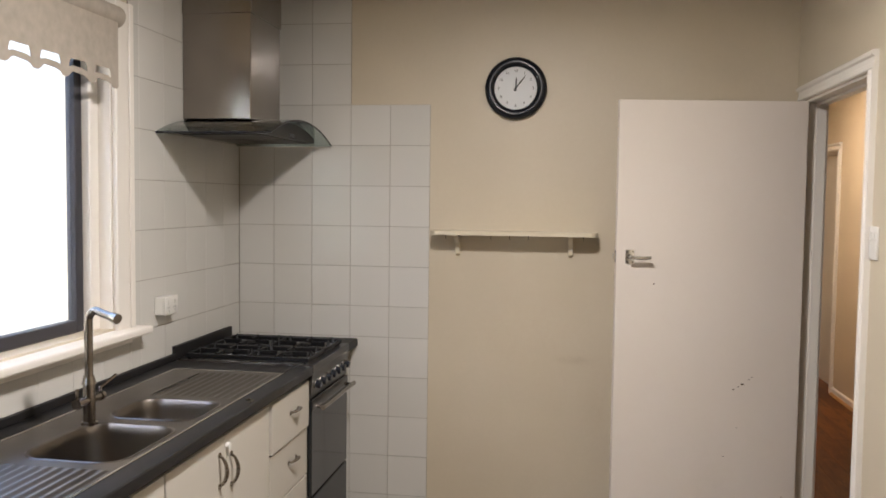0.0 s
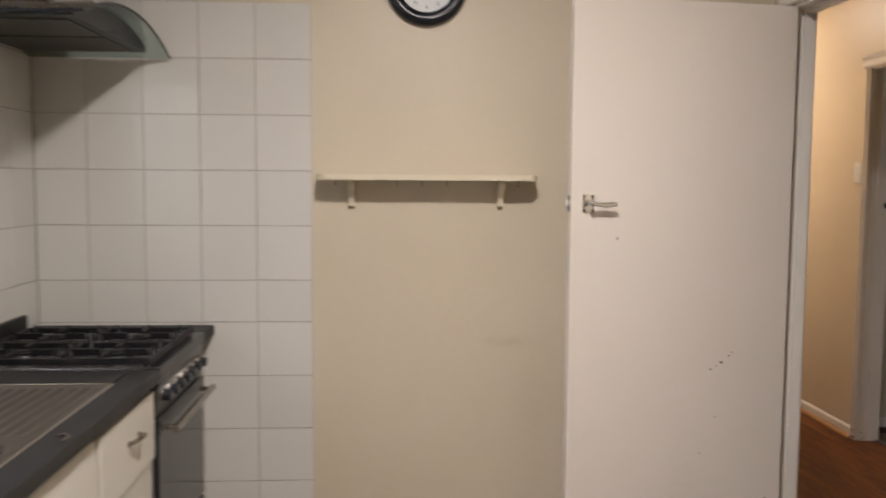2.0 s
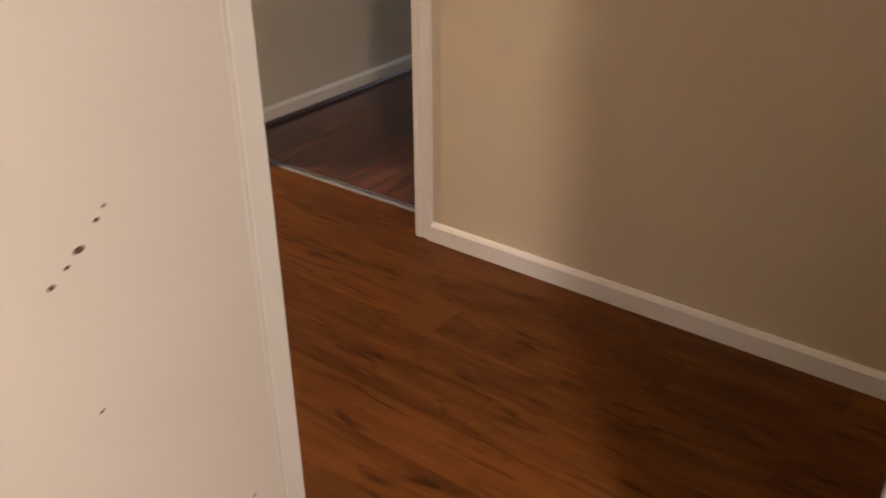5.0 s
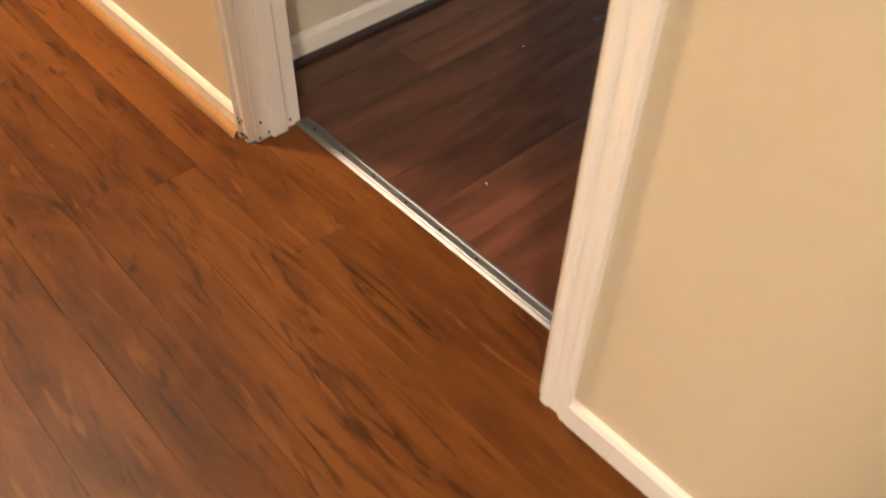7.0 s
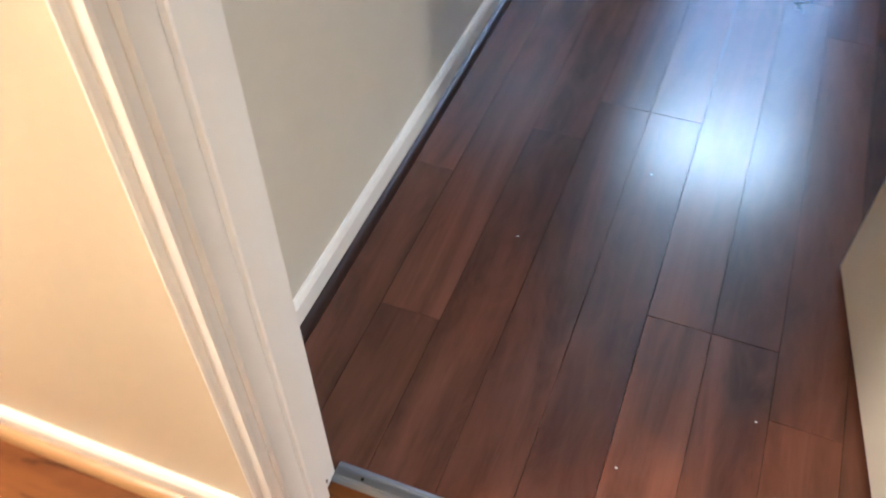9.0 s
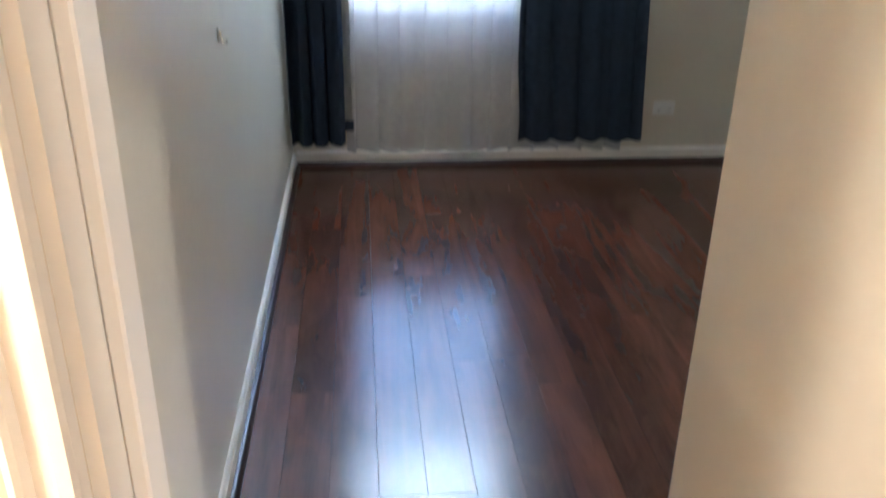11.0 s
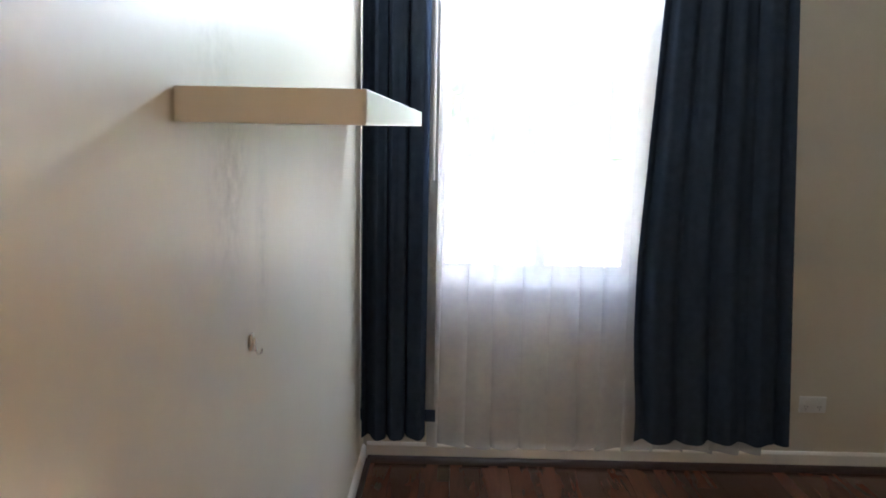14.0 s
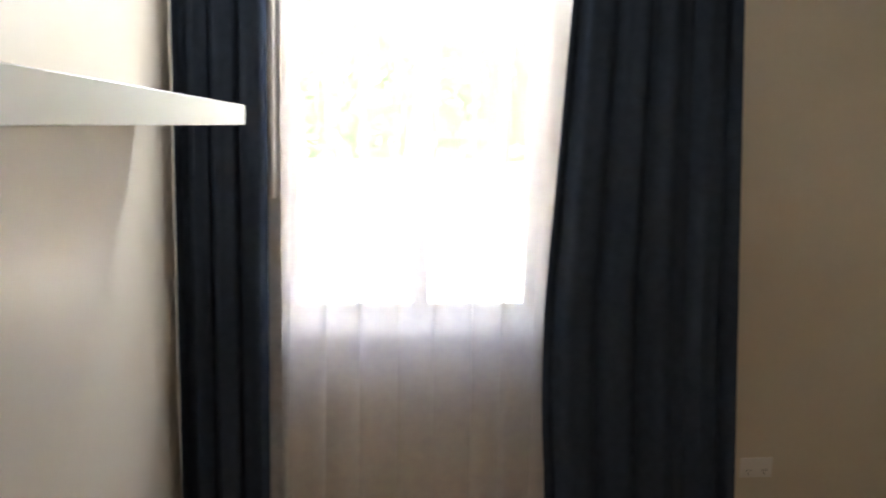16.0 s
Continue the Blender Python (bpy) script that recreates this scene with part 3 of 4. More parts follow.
# ---- kitchen bench, cupboards, sink, cooker, hood ----
XF = -0.358      # bench front
XD = -0.381      # door faces
CY0, CY1 = -0.735, -0.175   # cooker
SX0, SX1, SY0, SY1 = -0.877, -0.436, -3.0, -0.918    # sink cut-out
bench = thing("worktop", "dark charcoal laminate benchtop with a rounded front edge", "worktop")
part("front_edge", box(bmesh.new(), SX1 + 0.0005, XF, -4.6, CY0 - 0.004, 0.858, 0.897, 0.006, 3), BENCH, bench, "", True)
bm = bmesh.new()
box(bm, -0.984, SX0, -4.6, CY0 - 0.004, 0.858, 0.897)
box(bm, SX0, SX1, SY1, CY0 - 0.004, 0.858, 0.897)
box(bm, SX0, SX1, -4.6, SY0, 0.858, 0.897)
box(bm, -0.984, XF - 0.001, CY1 + 0.0025, -0.0075, 0.858, 0.897, 0.003)
part("slab", bm, BENCH, bench)

# ---- sink and tap ----
sink = thing("sink", "stainless steel double bowl sink with grooved drainers either end", "sink", (0, 0, 0))


def rounded(x0, x1, y0, y1, r, seg=6):
    pts = []
    for cx, cy, a0 in ((x1 - r, y1 - r, 0), (x0 + r, y1 - r, 90), (x0 + r, y0 + r, 180), (x1 - r, y0 + r, 270)):
        for k in range(seg + 1):
            a = radians(a0 + 90 * k / seg)
            pts.append((cx + r * math.cos(a), cy + r * math.sin(a)))
    return pts


def bowl(parent, x0, x1, y0, y1, depth, z=0.8985):
    """A pressed bowl with a rolled rim, rounded sides and a waste."""
    bm = bmesh.new()
    rings = []
    for inset, dz, r in ((-0.010, 0.0005, 0.075), (-0.006, 0.003, 0.072), (0.0, 0.001, 0.068), (0.004, -0.006, 0.065), (0.008, -0.03, 0.062),
                         (0.014, -depth + 0.03, 0.058), (0.024, -depth + 0.008, 0.05), (0.045, -depth, 0.035)):
        rings.append([bm.verts.new((x, y, z + dz)) for x, y in rounded(x0 + inset, x1 - inset, y0 + inset, y1 - inset, r)])
    for a, b in zip(rings, rings[1:]):
        for k in range(len(a)):
            bm.faces.new((a[k], a[(k + 1) % len(a)], b[(k + 1) % len(a)], b[k]))
    bm.faces.new(rings[-1])
    bmesh.ops.recalc_face_normals(bm, faces=bm.faces)
    ob = part("bowl", bm, SINKM, parent, "", True)
    c = ((x0 + x1) / 2, (y0 + y1) / 2)
    part("waste", cyl(bmesh.new(), (*c, z - depth), (*c, z - depth + 0.003), 0.028, seg=24), CHROME, ob, "", True)


BX0, BX1 = -0.745, -0.455
BOWLS = ((-1.665, -1.410, 0.11), (-2.090, -1.735, 0.15))
bm = bmesh.new()
zt = 0.8985
EX0, EX1, EY0, EY1 = -0.884, -0.430, -3.02, -0.911
cuts = [EY1 - 0.004]
for y0, y1, _ in BOWLS:
    cuts += [y1 + 0.010, y0 - 0.010]
cuts.append(EY0 + 0.004)
for k in range(0, len(cuts), 2):
    if k in (2,):
        box(bm, BX0 - 0.010, BX1 + 0.010, cuts[k + 1], cuts[k], zt - 0.002, zt)
box(bm, EX0, BX0 - 0.010, EY0, EY1, zt - 0.002, zt)
box(bm, BX1 + 0.010, EX1, EY0, EY1, zt - 0.002, zt)
for y0, y1 in ((-1.400, EY1), (EY0, -2.100)):
    # drainer with ridges that run along the bench
    n = 84
    xs = [BX0 - 0.010 + (BX1 - BX0 + 0.020) * k / n for k in range(n + 1)]
    ya, yb = y0 + 0.045, y1 - 0.045
    box(bm, BX0 - 0.010, BX1 + 0.010, y0, ya, zt - 0.002, zt)
    box(bm, BX0 - 0.010, BX1 + 0.010, yb, y1, zt - 0.002, zt)
    lo = [bm.verts.new((x, ya, zt)) for x in xs]
    m1 = [bm.verts.new((x, ya + 0.02, zt - 0.002 - 0.0028 * math.cos(k / n * math.tau * 10))) for k, x in enumerate(xs)]
    m2 = [bm.verts.new((x, yb - 0.02, zt - 0.002 - 0.0028 * math.cos(k / n * math.tau * 10))) for k, x in enumerate(xs)]
    hi = [bm.verts.new((x, yb, zt)) for x in xs]
    for ra, rb in ((lo, m1), (m1, m2), (m2, hi)):
        for k in range(n):
            bm.faces.new((ra[k], ra[k + 1], rb[k + 1], rb[k]))
part("rim", bm, SINKM, sink, "", True)
# bead gets paler steel than the sink, its bright highlights put into the colour
bm = bmesh.new()
for x0, x1, y0, y1 in ((EX0 - 0.004, EX0 + 0.004, EY0, EY1), (EX1 - 0.004, EX1 + 0.004, EY0, EY1), (EX0, EX1, EY1 - 0.004, EY1 + 0.004)):
    box(bm, x0, x1, y0, y1, zt - 0.002, zt + 0.0012, 0.001)
part("edge_bead", bm, RIMM, sink)
for y0, y1, d in BOWLS:
    bowl(sink, BX0, BX1, y0, y1, d)
    # flat corners between the rounded bowl and the square cut
    bm = bmesh.new()
    outer = rounded(BX0 - 0.010, BX1 + 0.010, y0 - 0.010, y1 + 0.010, 0.0005)
    inner = rounded(BX0 - 0.010, BX1 + 0.010, y0 - 0.010, y1 + 0.010, 0.075)
    vo = [bm.verts.new((*p, zt)) for p in outer]
    vi = [bm.verts.new((*p, zt + 0.0004)) for p in inner]
    for k in range(len(vo)):
        j = (k + 1) % len(vo)
        if (vo[k].co - vi[k].co).length + (vo[j].co - vi[j].co).length > 0.002:
            bm.faces.new((vo[k], vo[j], vi[j], vi[k]))
    part("corner_plate", bm, SINKM, sink)

tap = thing("kitchen_tap", "tall brushed steel mixer tap with a swivel spout", "tap", (-0.744, -1.752, 0.899))
part("tap_base", cyl(cyl(bmesh.new(), (0, 0, 0), (0, 0, 0.008), 0.025, seg=28), (0, 0, 0.006), (0, 0, 0.125), 0.0180, seg=24), STEEL, tap, "", True)
part("collar", cyl(bmesh.new(), (0, 0, 0.125), (0, 0, 0.150), 0.0215, 0.015, seg=24), STEEL, tap, "", True)
bm = bmesh.new()
H = 0.350
pts = [(0, 0, 0.145), (0, 0, 0.25), (0, 0, H - 0.03)]
pts += [(0.030 - 0.030 * math.cos(a), 0, H - 0.030 + 0.030 * math.sin(a)) for a in (radians(d) for d in (15, 30, 45, 60, 75, 90))]
pts += [(0.055, -0.02, H - 0.003), (0.104, -0.038, H - 0.013)]
tube(bm, pts, 0.0125, 14)
part("spout", bm, STEEL, tap, "", True)
part("nozzle", cyl(bmesh.new(), (0.102, -0.037, H - 0.012), (0.122, -0.045, H - 0.017), 0.0155, seg=18), RIMM, tap, "bright steel spout tip", True)
for s in (-1, 1):
    bm = bmesh.new()
    cyl(bm, (0, 0, 0.075), (0.0, s * 0.055, 0.075), 0.013, seg=20)
    cyl(bm, (0, s * 0.055, 0.075), (0.0, s * 0.068, 0.075), 0.016, seg=20)
    ob = part("side_valve", bm, STEEL, tap, "", True)
    bm = bmesh.new()
    tube(bm, [(0, s * 0.060, 0.085), (0.0, s * 0.064, 0.100), (0.0, s * 0.150 if s > 0 else s * 0.062, 0.122)], 0.005, 8)
    part("lever", bm, STEEL, ob, "", True)

# upstand behind the bench
tagged(new("upstand", mesh_of("upstand", box(bmesh.new(), -0.984, -0.966, -4.6, CY0 - 0.006, 0.8975, 0.925, 0.002), BENCH)), label="dark low laminate upstand along the tiled wall", category="upstand")
tagged(new("small_key", mesh_of("small_key", tube(bmesh.new(), [(-0.372, -1.405, 0.902), (-0.366, -1.378, 0.903), (-0.385, -1.358, 0.902), (-0.395, -1.371, 0.902)], 0.003, 8), HANDLEM, True)), label="small dull metal tool on the dark benchtop", category="tool")


# ---- cupboards ----
def bow_handle(parent, x, y, z, along, length=0.085):
    """A curved pull: on a face that looks along +x, running along y or z."""
    n = 12
    bm = bmesh.new()
    pts = []
    for k in range(n + 1):
        u = k / n
        out = 0.026 * math.sin(u * math.pi) ** 0.6
        w = (u - 0.5) * length
        pts.append((x + out, y + (w if along == "y" else 0), z + (w if along == "z" else 0) + (0.010 * math.sin(u * math.pi) if along == "y" else 0)))
    tube(bm, pts, lambda u: 0.0042 + 0.0028 * abs(math.sin(u * math.pi)), 8)
    for e in (pts[0], pts[-1]):
        cyl(bm, (x - 0.0005, e[1], e[2]), (x + 0.004, e[1], e[2]), 0.009, seg=14)
    return part("handle", bm, HANDLEM, parent, "dull nickel bow handle", True)


dc = thing("drawer_unit", "white laminate drawer unit with chrome bow handles", "drawer unit", (0, 0, 0))
bm = bmesh.new()
box(bm, -0.95, XD - 0.018, -1.180, CY0 - 0.006, 0.10, 0.856)
part("carcass", bm, CUPB, dc)
for k, (z0, z1) in enumerate(((0.648, 0.838), (0.445, 0.642), (0.242, 0.439), (0.105, 0.236))):
    ob = part("drawer_front", box(bmesh.new(), XD - 0.017, XD + (0.008 if k == 0 else 0), -1.177, CY0 - 0.012, z0, z1, 0.002), CUPB, dc)
    bow_handle(ob, XD + (0.008 if k == 0 else 0), -0.935, (z0 + z1) / 2 + 0.015, "y")
ys = [-1.183, -1.605, -1.979, -2.353, -2.727, -3.10, -3.475, -3.85, -4.22]
for k, (a, b) in enumerate(zip(ys[0::2], ys[2::2])):
    cu = thing("base_cupboard", "white laminate base cupboard with two doors and bow handles", "cupboard", (0, 0, 0), group="base cupboards under the bench")
    mid = (a + b) / 2
    part("carcass", box(bmesh.new(), -0.95, XD - 0.018, b + 0.002, a - 0.001, 0.10, 0.856 if k > 1 or k < 0 else 0.72), CUPB, cu)
    for s, (p, q) in ((1, (mid + 0.0015, a - 0.004)), (-1, (b + 0.004, mid - 0.0015))):
        ob = part("door", box(bmesh.new(), XD - 0.017, XD, p, q, 0.11, 0.838, 0.002), CUPB, cu)
        bow_handle(ob, XD, mid + s * 0.045, 0.735 - (0.02 if s > 0 else 0), "z", 0.10)
    if k == 0:
        part("child_lock", cyl(bmesh.new(), (XD, mid + 0.012, 0.80), (XD + 0.012, mid + 0.012, 0.80), 0.011, seg=18), PLASTIC, cu, "white plastic catch", True)
tagged(new("plinth", mesh_of("plinth", box(bmesh.new(), -0.95, -0.43, -4.6, CY0 - 0.006, 0, 0.098), CUPB)), label="white plinth under the kitchen cupboards", category="plinth")
fill = tagged(new("filler_panel", mesh_of("filler_panel", box(bmesh.new(), -0.60, -0.372, CY1 + 0.004, CY1 + 0.024, 0.0, 0.857, 0.001), CUPB)), label="white laminate filler panel beside the cooker", category="panel")

# ---- cooker ----
cooker = thing("cooker", "freestanding steel gas cooker with black grates", "cooker", (-0.66, (CY0 + CY1) / 2, 0))
ox, oy = 0.66, -(CY0 + CY1) / 2


def cbox(bm, x0, x1, y0, y1, z0, z1, bevel=0.0, seg=1):
    return box(bm, x0 + ox, x1 + ox, y0 + oy, y1 + oy, z0, z1, bevel, seg)


part("body", cbox(bmesh.new(), -0.955, -0.385, CY0, CY1, 0.09, 0.865, 0.003), DARKSTEEL, cooker)
part("plinth", cbox(bmesh.new(), -0.93, -0.42, CY0 + 0.01, CY1 - 0.01, 0.0, 0.089), BLACKP, cooker)
bm = bmesh.new()
cbox(bm, -0.962, -0.358, CY0 - 0.002, CY1 + 0.002, 0.8655, 0.900, 0.002, 2)
part("hob_top", bm, material("hob_steel", (0.016, 0.016, 0.017), 0.30, 0.2, 0.4), cooker, "dark steel hob top")
bm = bmesh.new()
cbox(bm, -0.984, -0.966, CY0 - 0.008, CY1 + 0.03, 0.8975, 0.957, 0.002)
part("splashback", bm, BENCH, cooker, "dark raised back edge")
part("front_trim", cbox(bmesh.new(), -0.960, -0.362, CY0 - 0.0045, CY0 - 0.0022, 0.893, 0.9025, 0.0005), RIMM, cooker, "thin bright steel edge")
bm = bmesh.new()
prism(bm, [(-0.3845 + ox, 0.865), (-0.361 + ox, 0.865), (-0.372 + ox, 0.755), (-0.3845 + ox, 0.755)], "y", CY0 + oy + 0.001, CY1 + oy - 0.001)
panel = part("control_panel", bm, DARKSTEEL, cooker)
for k in range(7):
    y = CY0 + 0.05 + k * 0.075 + oy
    ob = part("knob", cyl(bmesh.new(), (-0.366 + ox, y, 0.812), (-0.338 + ox, y, 0.808), 0.017, 0.015, seg=22), BLACKP, cooker, "black control knob", True)
    part("knob_ring", cyl(bmesh.new(), (-0.3675 + ox, y, 0.812), (-0.361 + ox, y, 0.811), 0.020, seg=22), RIMM, ob, "", True)
dr = part("oven_door", cbox(bmesh.new(), -0.384, -0.366, CY0 + 0.004, CY1 - 0.004, 0.335, 0.748, 0.003), OVENG, cooker, "dark glass oven door")
part("door_trim", cbox(bmesh.new(), -0.3655, -0.362, CY0 + 0.004, CY1 - 0.004, 0.705, 0.748, 0.001), DARKSTEEL, dr)
bm = bmesh.new()
cyl(bm, (-0.325 + ox, CY0 + 0.03 + oy, 0.715), (-0.325 + ox, CY1 - 0.03 + oy, 0.715), 0.011, seg=16)
for y in (CY0 + 0.06, CY1 - 0.06):
    cyl(bm, (-0.366 + ox, y + oy, 0.715), (-0.325 + ox, y + oy, 0.715), 0.008, seg=12)
part("oven_handle", bm, HANDLEM, dr, "chrome bar handle", True)
part("storage_drawer", cbox(bmesh.new(), -0.384, -0.366, CY0 + 0.004, CY1 - 0.004, 0.10, 0.325, 0.003), BLACKP, cooker)
BURN = [(-0.80, CY0 + 0.155, 0.036), (-0.53, CY0 + 0.155, 0.045), (-0.80, CY1 - 0.165, 0.045), (-0.53, CY1 - 0.165, 0.036)]
for x, y, r in BURN:
    bm = bmesh.new()
    cyl(bm, (x + ox, y + oy, 0.900), (x + ox, y + oy, 0.910), r * 1.25, r * 1.1, seg=28)
    ob = part("burner", bm, DARKALU, cooker, "", True)
    bm = bmesh.new()
    cyl(bm, (x + ox, y + oy, 0.910), (x + ox, y + oy, 0.918), r, seg=28)
    cyl(bm, (x + ox, y + oy, 0.918), (x + ox, y + oy, 0.923), r * 0.75, r * 0.6, seg=28)
    part("burner_cap", bm, IRON, ob, "", True)
for y0, y1 in ((CY0 + 0.010, -0.479), (-0.469, CY1 - 0.045)):
    bm = bmesh.new()
    gx0, gx1 = -0.93, -0.384
    z0, z1 = 0.908, 0.926
    for y in (y0, y1 - 0.012):
        cbox(bm, gx0, gx1, y, y + 0.018, z0, z1, 0.002)
    for x in (gx0, (gx0 + gx1) / 2 - 0.006, gx1 - 0.012):
        cbox(bm, x, x + 0.012, y0 + 0.012, y1 - 0.012, z0, z1, 0.002)
    for x in (-0.80, -0.53):
        ym = (y0 + y1) / 2
        for a, b in (((x, y0 + 0.012), (x, ym - 0.035)), ((x, ym + 0.035), (x, y1 - 0.012)), ((x - 0.12, ym), (x - 0.035, ym)), ((x + 0.035, ym), (x + 0.10, ym))):
            cbox(bm, min(a[0], b[0]) - (0.0065 if a[0] == b[0] else 0), max(a[0], b[0]) + (0.0065 if a[0] == b[0] else 0),
                 min(a[1], b[1]) - (0.0065 if a[1] == b[1] else 0), max(a[1], b[1]) + (0.0065 if a[1] == b[1] else 0), z0 + 0.002, z1 + 0.004, 0.002)
            e = b if math.hypot(b[0] - x, b[1] - ym) > 0.05 else a
        for ex, ey in [(x + d, e) for d in (-0.105, 0.0, 0.105) for e in (y1 - 0.006,)] + [(x - 0.122, ym), (x + 0.118, ym)]:
            cyl(bm, (ex + ox, ey + oy, z0), (ex + ox, ey + oy, z1 + 0.010), 0.015, 0.003, seg=8)
    for x in (gx0 + 0.01, gx1 - 0.02):
        for y in (y0 + 0.002, y1 - 0.012):
            cbox(bm, x, x + 0.01, y, y + 0.01, 0.9005, z0 + 0.002)
    part("grate", bm, IRON, cooker, "black cast iron grate")

# ---- hood ----
FILTERM = brushed("dark_filter_mesh", (0.06, 0.058, 0.055), 0.4, 1)
hood = thing("range_hood", "stainless steel canopy hood with an arched glass visor", "range hood", (-0.984, -0.450, 1.858))
part("duct", box(bmesh.new(), 0.0, 0.310, -0.180, 0.180, 0.075, CZ - 1.861, 0.003), STEEL, hood)
part("duct_sleeve", box(bmesh.new(), 0.0, 0.315, -0.185, 0.185, 0.525, CZ - 1.861, 0.003), STEEL, hood)
bm = bmesh.new()
n = 28
top, bot = [], []
for k in range(n + 1):
    y = -0.420 + 0.84 * k / n
    z = 0.080 * (1 - (y / 0.420) ** 2)
    t = 0.004
    top.append([bm.verts.new((x, y, z + t)) for x in (0.0, 0.488)])
    bot.append([bm.verts.new((x, y, z - t)) for x in (0.0, 0.488)])
for k in range(n):
    bm.faces.new((top[k][0], top[k][1], top[k + 1][1], top[k + 1][0]))
    bm.faces.new((bot[k][0], bot[k + 1][0], bot[k + 1][1], bot[k][1]))
    for j in (0, 1):
        bm.faces.new((top[k][j], top[k + 1][j], bot[k + 1][j], bot[k][j]))
for e in (0, n):
    bm.faces.new((top[e][0], top[e][1], bot[e][1], bot[e][0]))
bmesh.ops.recalc_face_normals(bm, faces=bm.faces)
part("visor", bm, HOODGLASS, hood, "curved green-tinted glass visor", True)
bm = bmesh.new()
prof = [(-0.33, 0.004), (0.33, 0.004)] + [(0.33 - 0.66 * k / 14, 0.074 * (1 - ((0.33 - 0.66 * k / 14) / 0.420) ** 2) - 0.002) for k in range(15)]
prism(bm, prof, "x", 0.02, 0.430)
part("motor_body", bm, material("hood_dark_metal", (0.035, 0.035, 0.035), 0.4, 0.8), hood, "dark metal motor housing", True)
for s in (-1, 1):
    part("filter", box(bmesh.new(), 0.05, 0.40, min(0.01 * s, 0.28 * s), max(0.01 * s, 0.28 * s), -0.0005, 0.0035, 0.001), FILTERM, hood, "dark metal mesh filter")
bm = tube(bmesh.new(), [(0.489, -0.420 + 0.84 * k / 28, 0.080 * (1 - (1 - k / 14) ** 2)) for k in range(29)], 0.0035, 6)
tube(bm, [(0.489, -0.420, 0), (0.25, -0.421, 0), (0.0, -0.420, 0)], 0.0035, 6)
part("edge_trim", bm, BLACKP, hood, "dark polished glass edge", True)
part("button_strip", box(bmesh.new(), 0.4305, 0.432, -0.035, 0.035, 0.012, 0.026, 0.0005), BLACKP, hood, "black button strip")

# ---- blind ----
blind = thing("roller_blind", "beige roller blind rolled up, with a cut-out hem", "blind", (-0.955, -2.18, 2.245))
part("roll", cyl(bmesh.new(), (0, -1.03, 0), (0, 0.965, 0), 0.040, seg=28), BLINDC, blind, "", True)
for s in (-1.035, 0.97):
    part("bracket", box(bmesh.new(), -0.036, 0.02, s - 0.003, s + 0.003, -0.03, 0.03, 0.001), PLASTIC, blind)
bm = bmesh.new()
pitch, y_end = 0.149, 0.929
x_f = 0.028
zt_, zc, zb = 0.0, -0.200, -0.254
ncut = 13
box(bm, x_f - 0.001, x_f + 0.001, y_end - pitch * ncut - 0.03, y_end, zc, zt_)
for k in range(ncut + 1):
    yc = y_end - 0.024 - pitch * k
    w = 0.023
    outline = [(yc - w - 0.008, zc), (yc + w + 0.008 if k else y_end, zc), (yc + w if k else y_end, zc - 0.02), (yc + w if k else y_end, zb - 0.003), (yc + 0.012, zb - 0.010), (yc - 0.015, zb - 0.008), (yc - w, zb + 0.002), (yc - w, zc - 0.02)]
    prism(bm, outline, "x", x_f - 0.001, x_f + 0.001)
    if k < ncut:
        a, b = yc - w, yc - pitch + w
        prism(bm, [(a, zb + 0.002), (a - 0.02, zb + 0.008), (b + 0.02, zb + 0.012), (b, zb - 0.003), (b, zb + 0.024), (b + 0.02, zb + 0.031), (a - 0.02, zb + 0.029), (a, zb + 0.022)], "x", x_f - 0.001, x_f + 0.001)
part("fabric", bm, BLINDC, blind)

# ---- clock ----
clock = thing("wall_clock", "round black-rimmed wall clock with a white face", "clock", (0.415, -0.002, 2.135))


def lathe_y(profile, seg=64):
    """A profile of (radius, depth towards -y) turned about the y axis."""
    bm = bmesh.new()
    rings = [[bm.verts.new((r * math.cos(k * math.tau / seg), -d, r * math.sin(k * math.tau / seg))) for k in range(seg)] for r, d in profile]
    for a, b in zip(rings, rings[1:]):
        for k in range(seg):
            bm.faces.new((a[k], a[(k + 1) % seg], b[(k + 1) % seg], b[k]))
    bm.faces.new(rings[0])
    bm.faces.new(rings[-1])
    bmesh.ops.recalc_face_normals(bm, faces=bm.faces)
    return bm


part("rim", lathe_y([(0.146, 0.0), (0.149, 0.010), (0.147, 0.024), (0.138, 0.034), (0.125, 0.038), (0.110, 0.034), (0.102, 0.026), (0.103, 0.020), (0.102, 0.001)]), BLACKP, clock, "glossy black rim", True)
part("face", lathe_y([(0.1035, 0.001), (0.1035, 0.0205)]), DIAL, clock, "white dial")
for h in range(1, 13):
    a = radians(90 - 30 * h)
    cu = bpy.data.curves.new("numeral", "FONT")
    cu.body, cu.size, cu.align_x, cu.align_y, cu.extrude = str(h), 0.019, "CENTER", "CENTER", 0.0003
    t = new("numeral", cu)
    t.matrix_basis = pose(0, 0, 0)
    me = bpy.data.meshes.new_from_object(t)
    bpy.data.objects.remove(t)
    me.materials.clear()
    me.materials.append(INK)
    me.transform(Matrix.Translation((0.082 * math.cos(a), -0.0212, 0.082 * math.sin(a))) @ Euler((radians(90), 0, 0)).to_matrix().to_4x4())
    ob = new("numeral", me)
    ob.parent = clock
for k in range(60):
    if k % 5 == 0:
        a = k * math.tau / 60
        part("minute_mark", box(bmesh.new(), 0.0985 * math.cos(a) - 0.001, 0.0985 * math.cos(a) + 0.001, -0.0212, -0.0206, 0.0985 * math.sin(a) - 0.001, 0.0985 * math.sin(a) + 0.001), INK, clock)
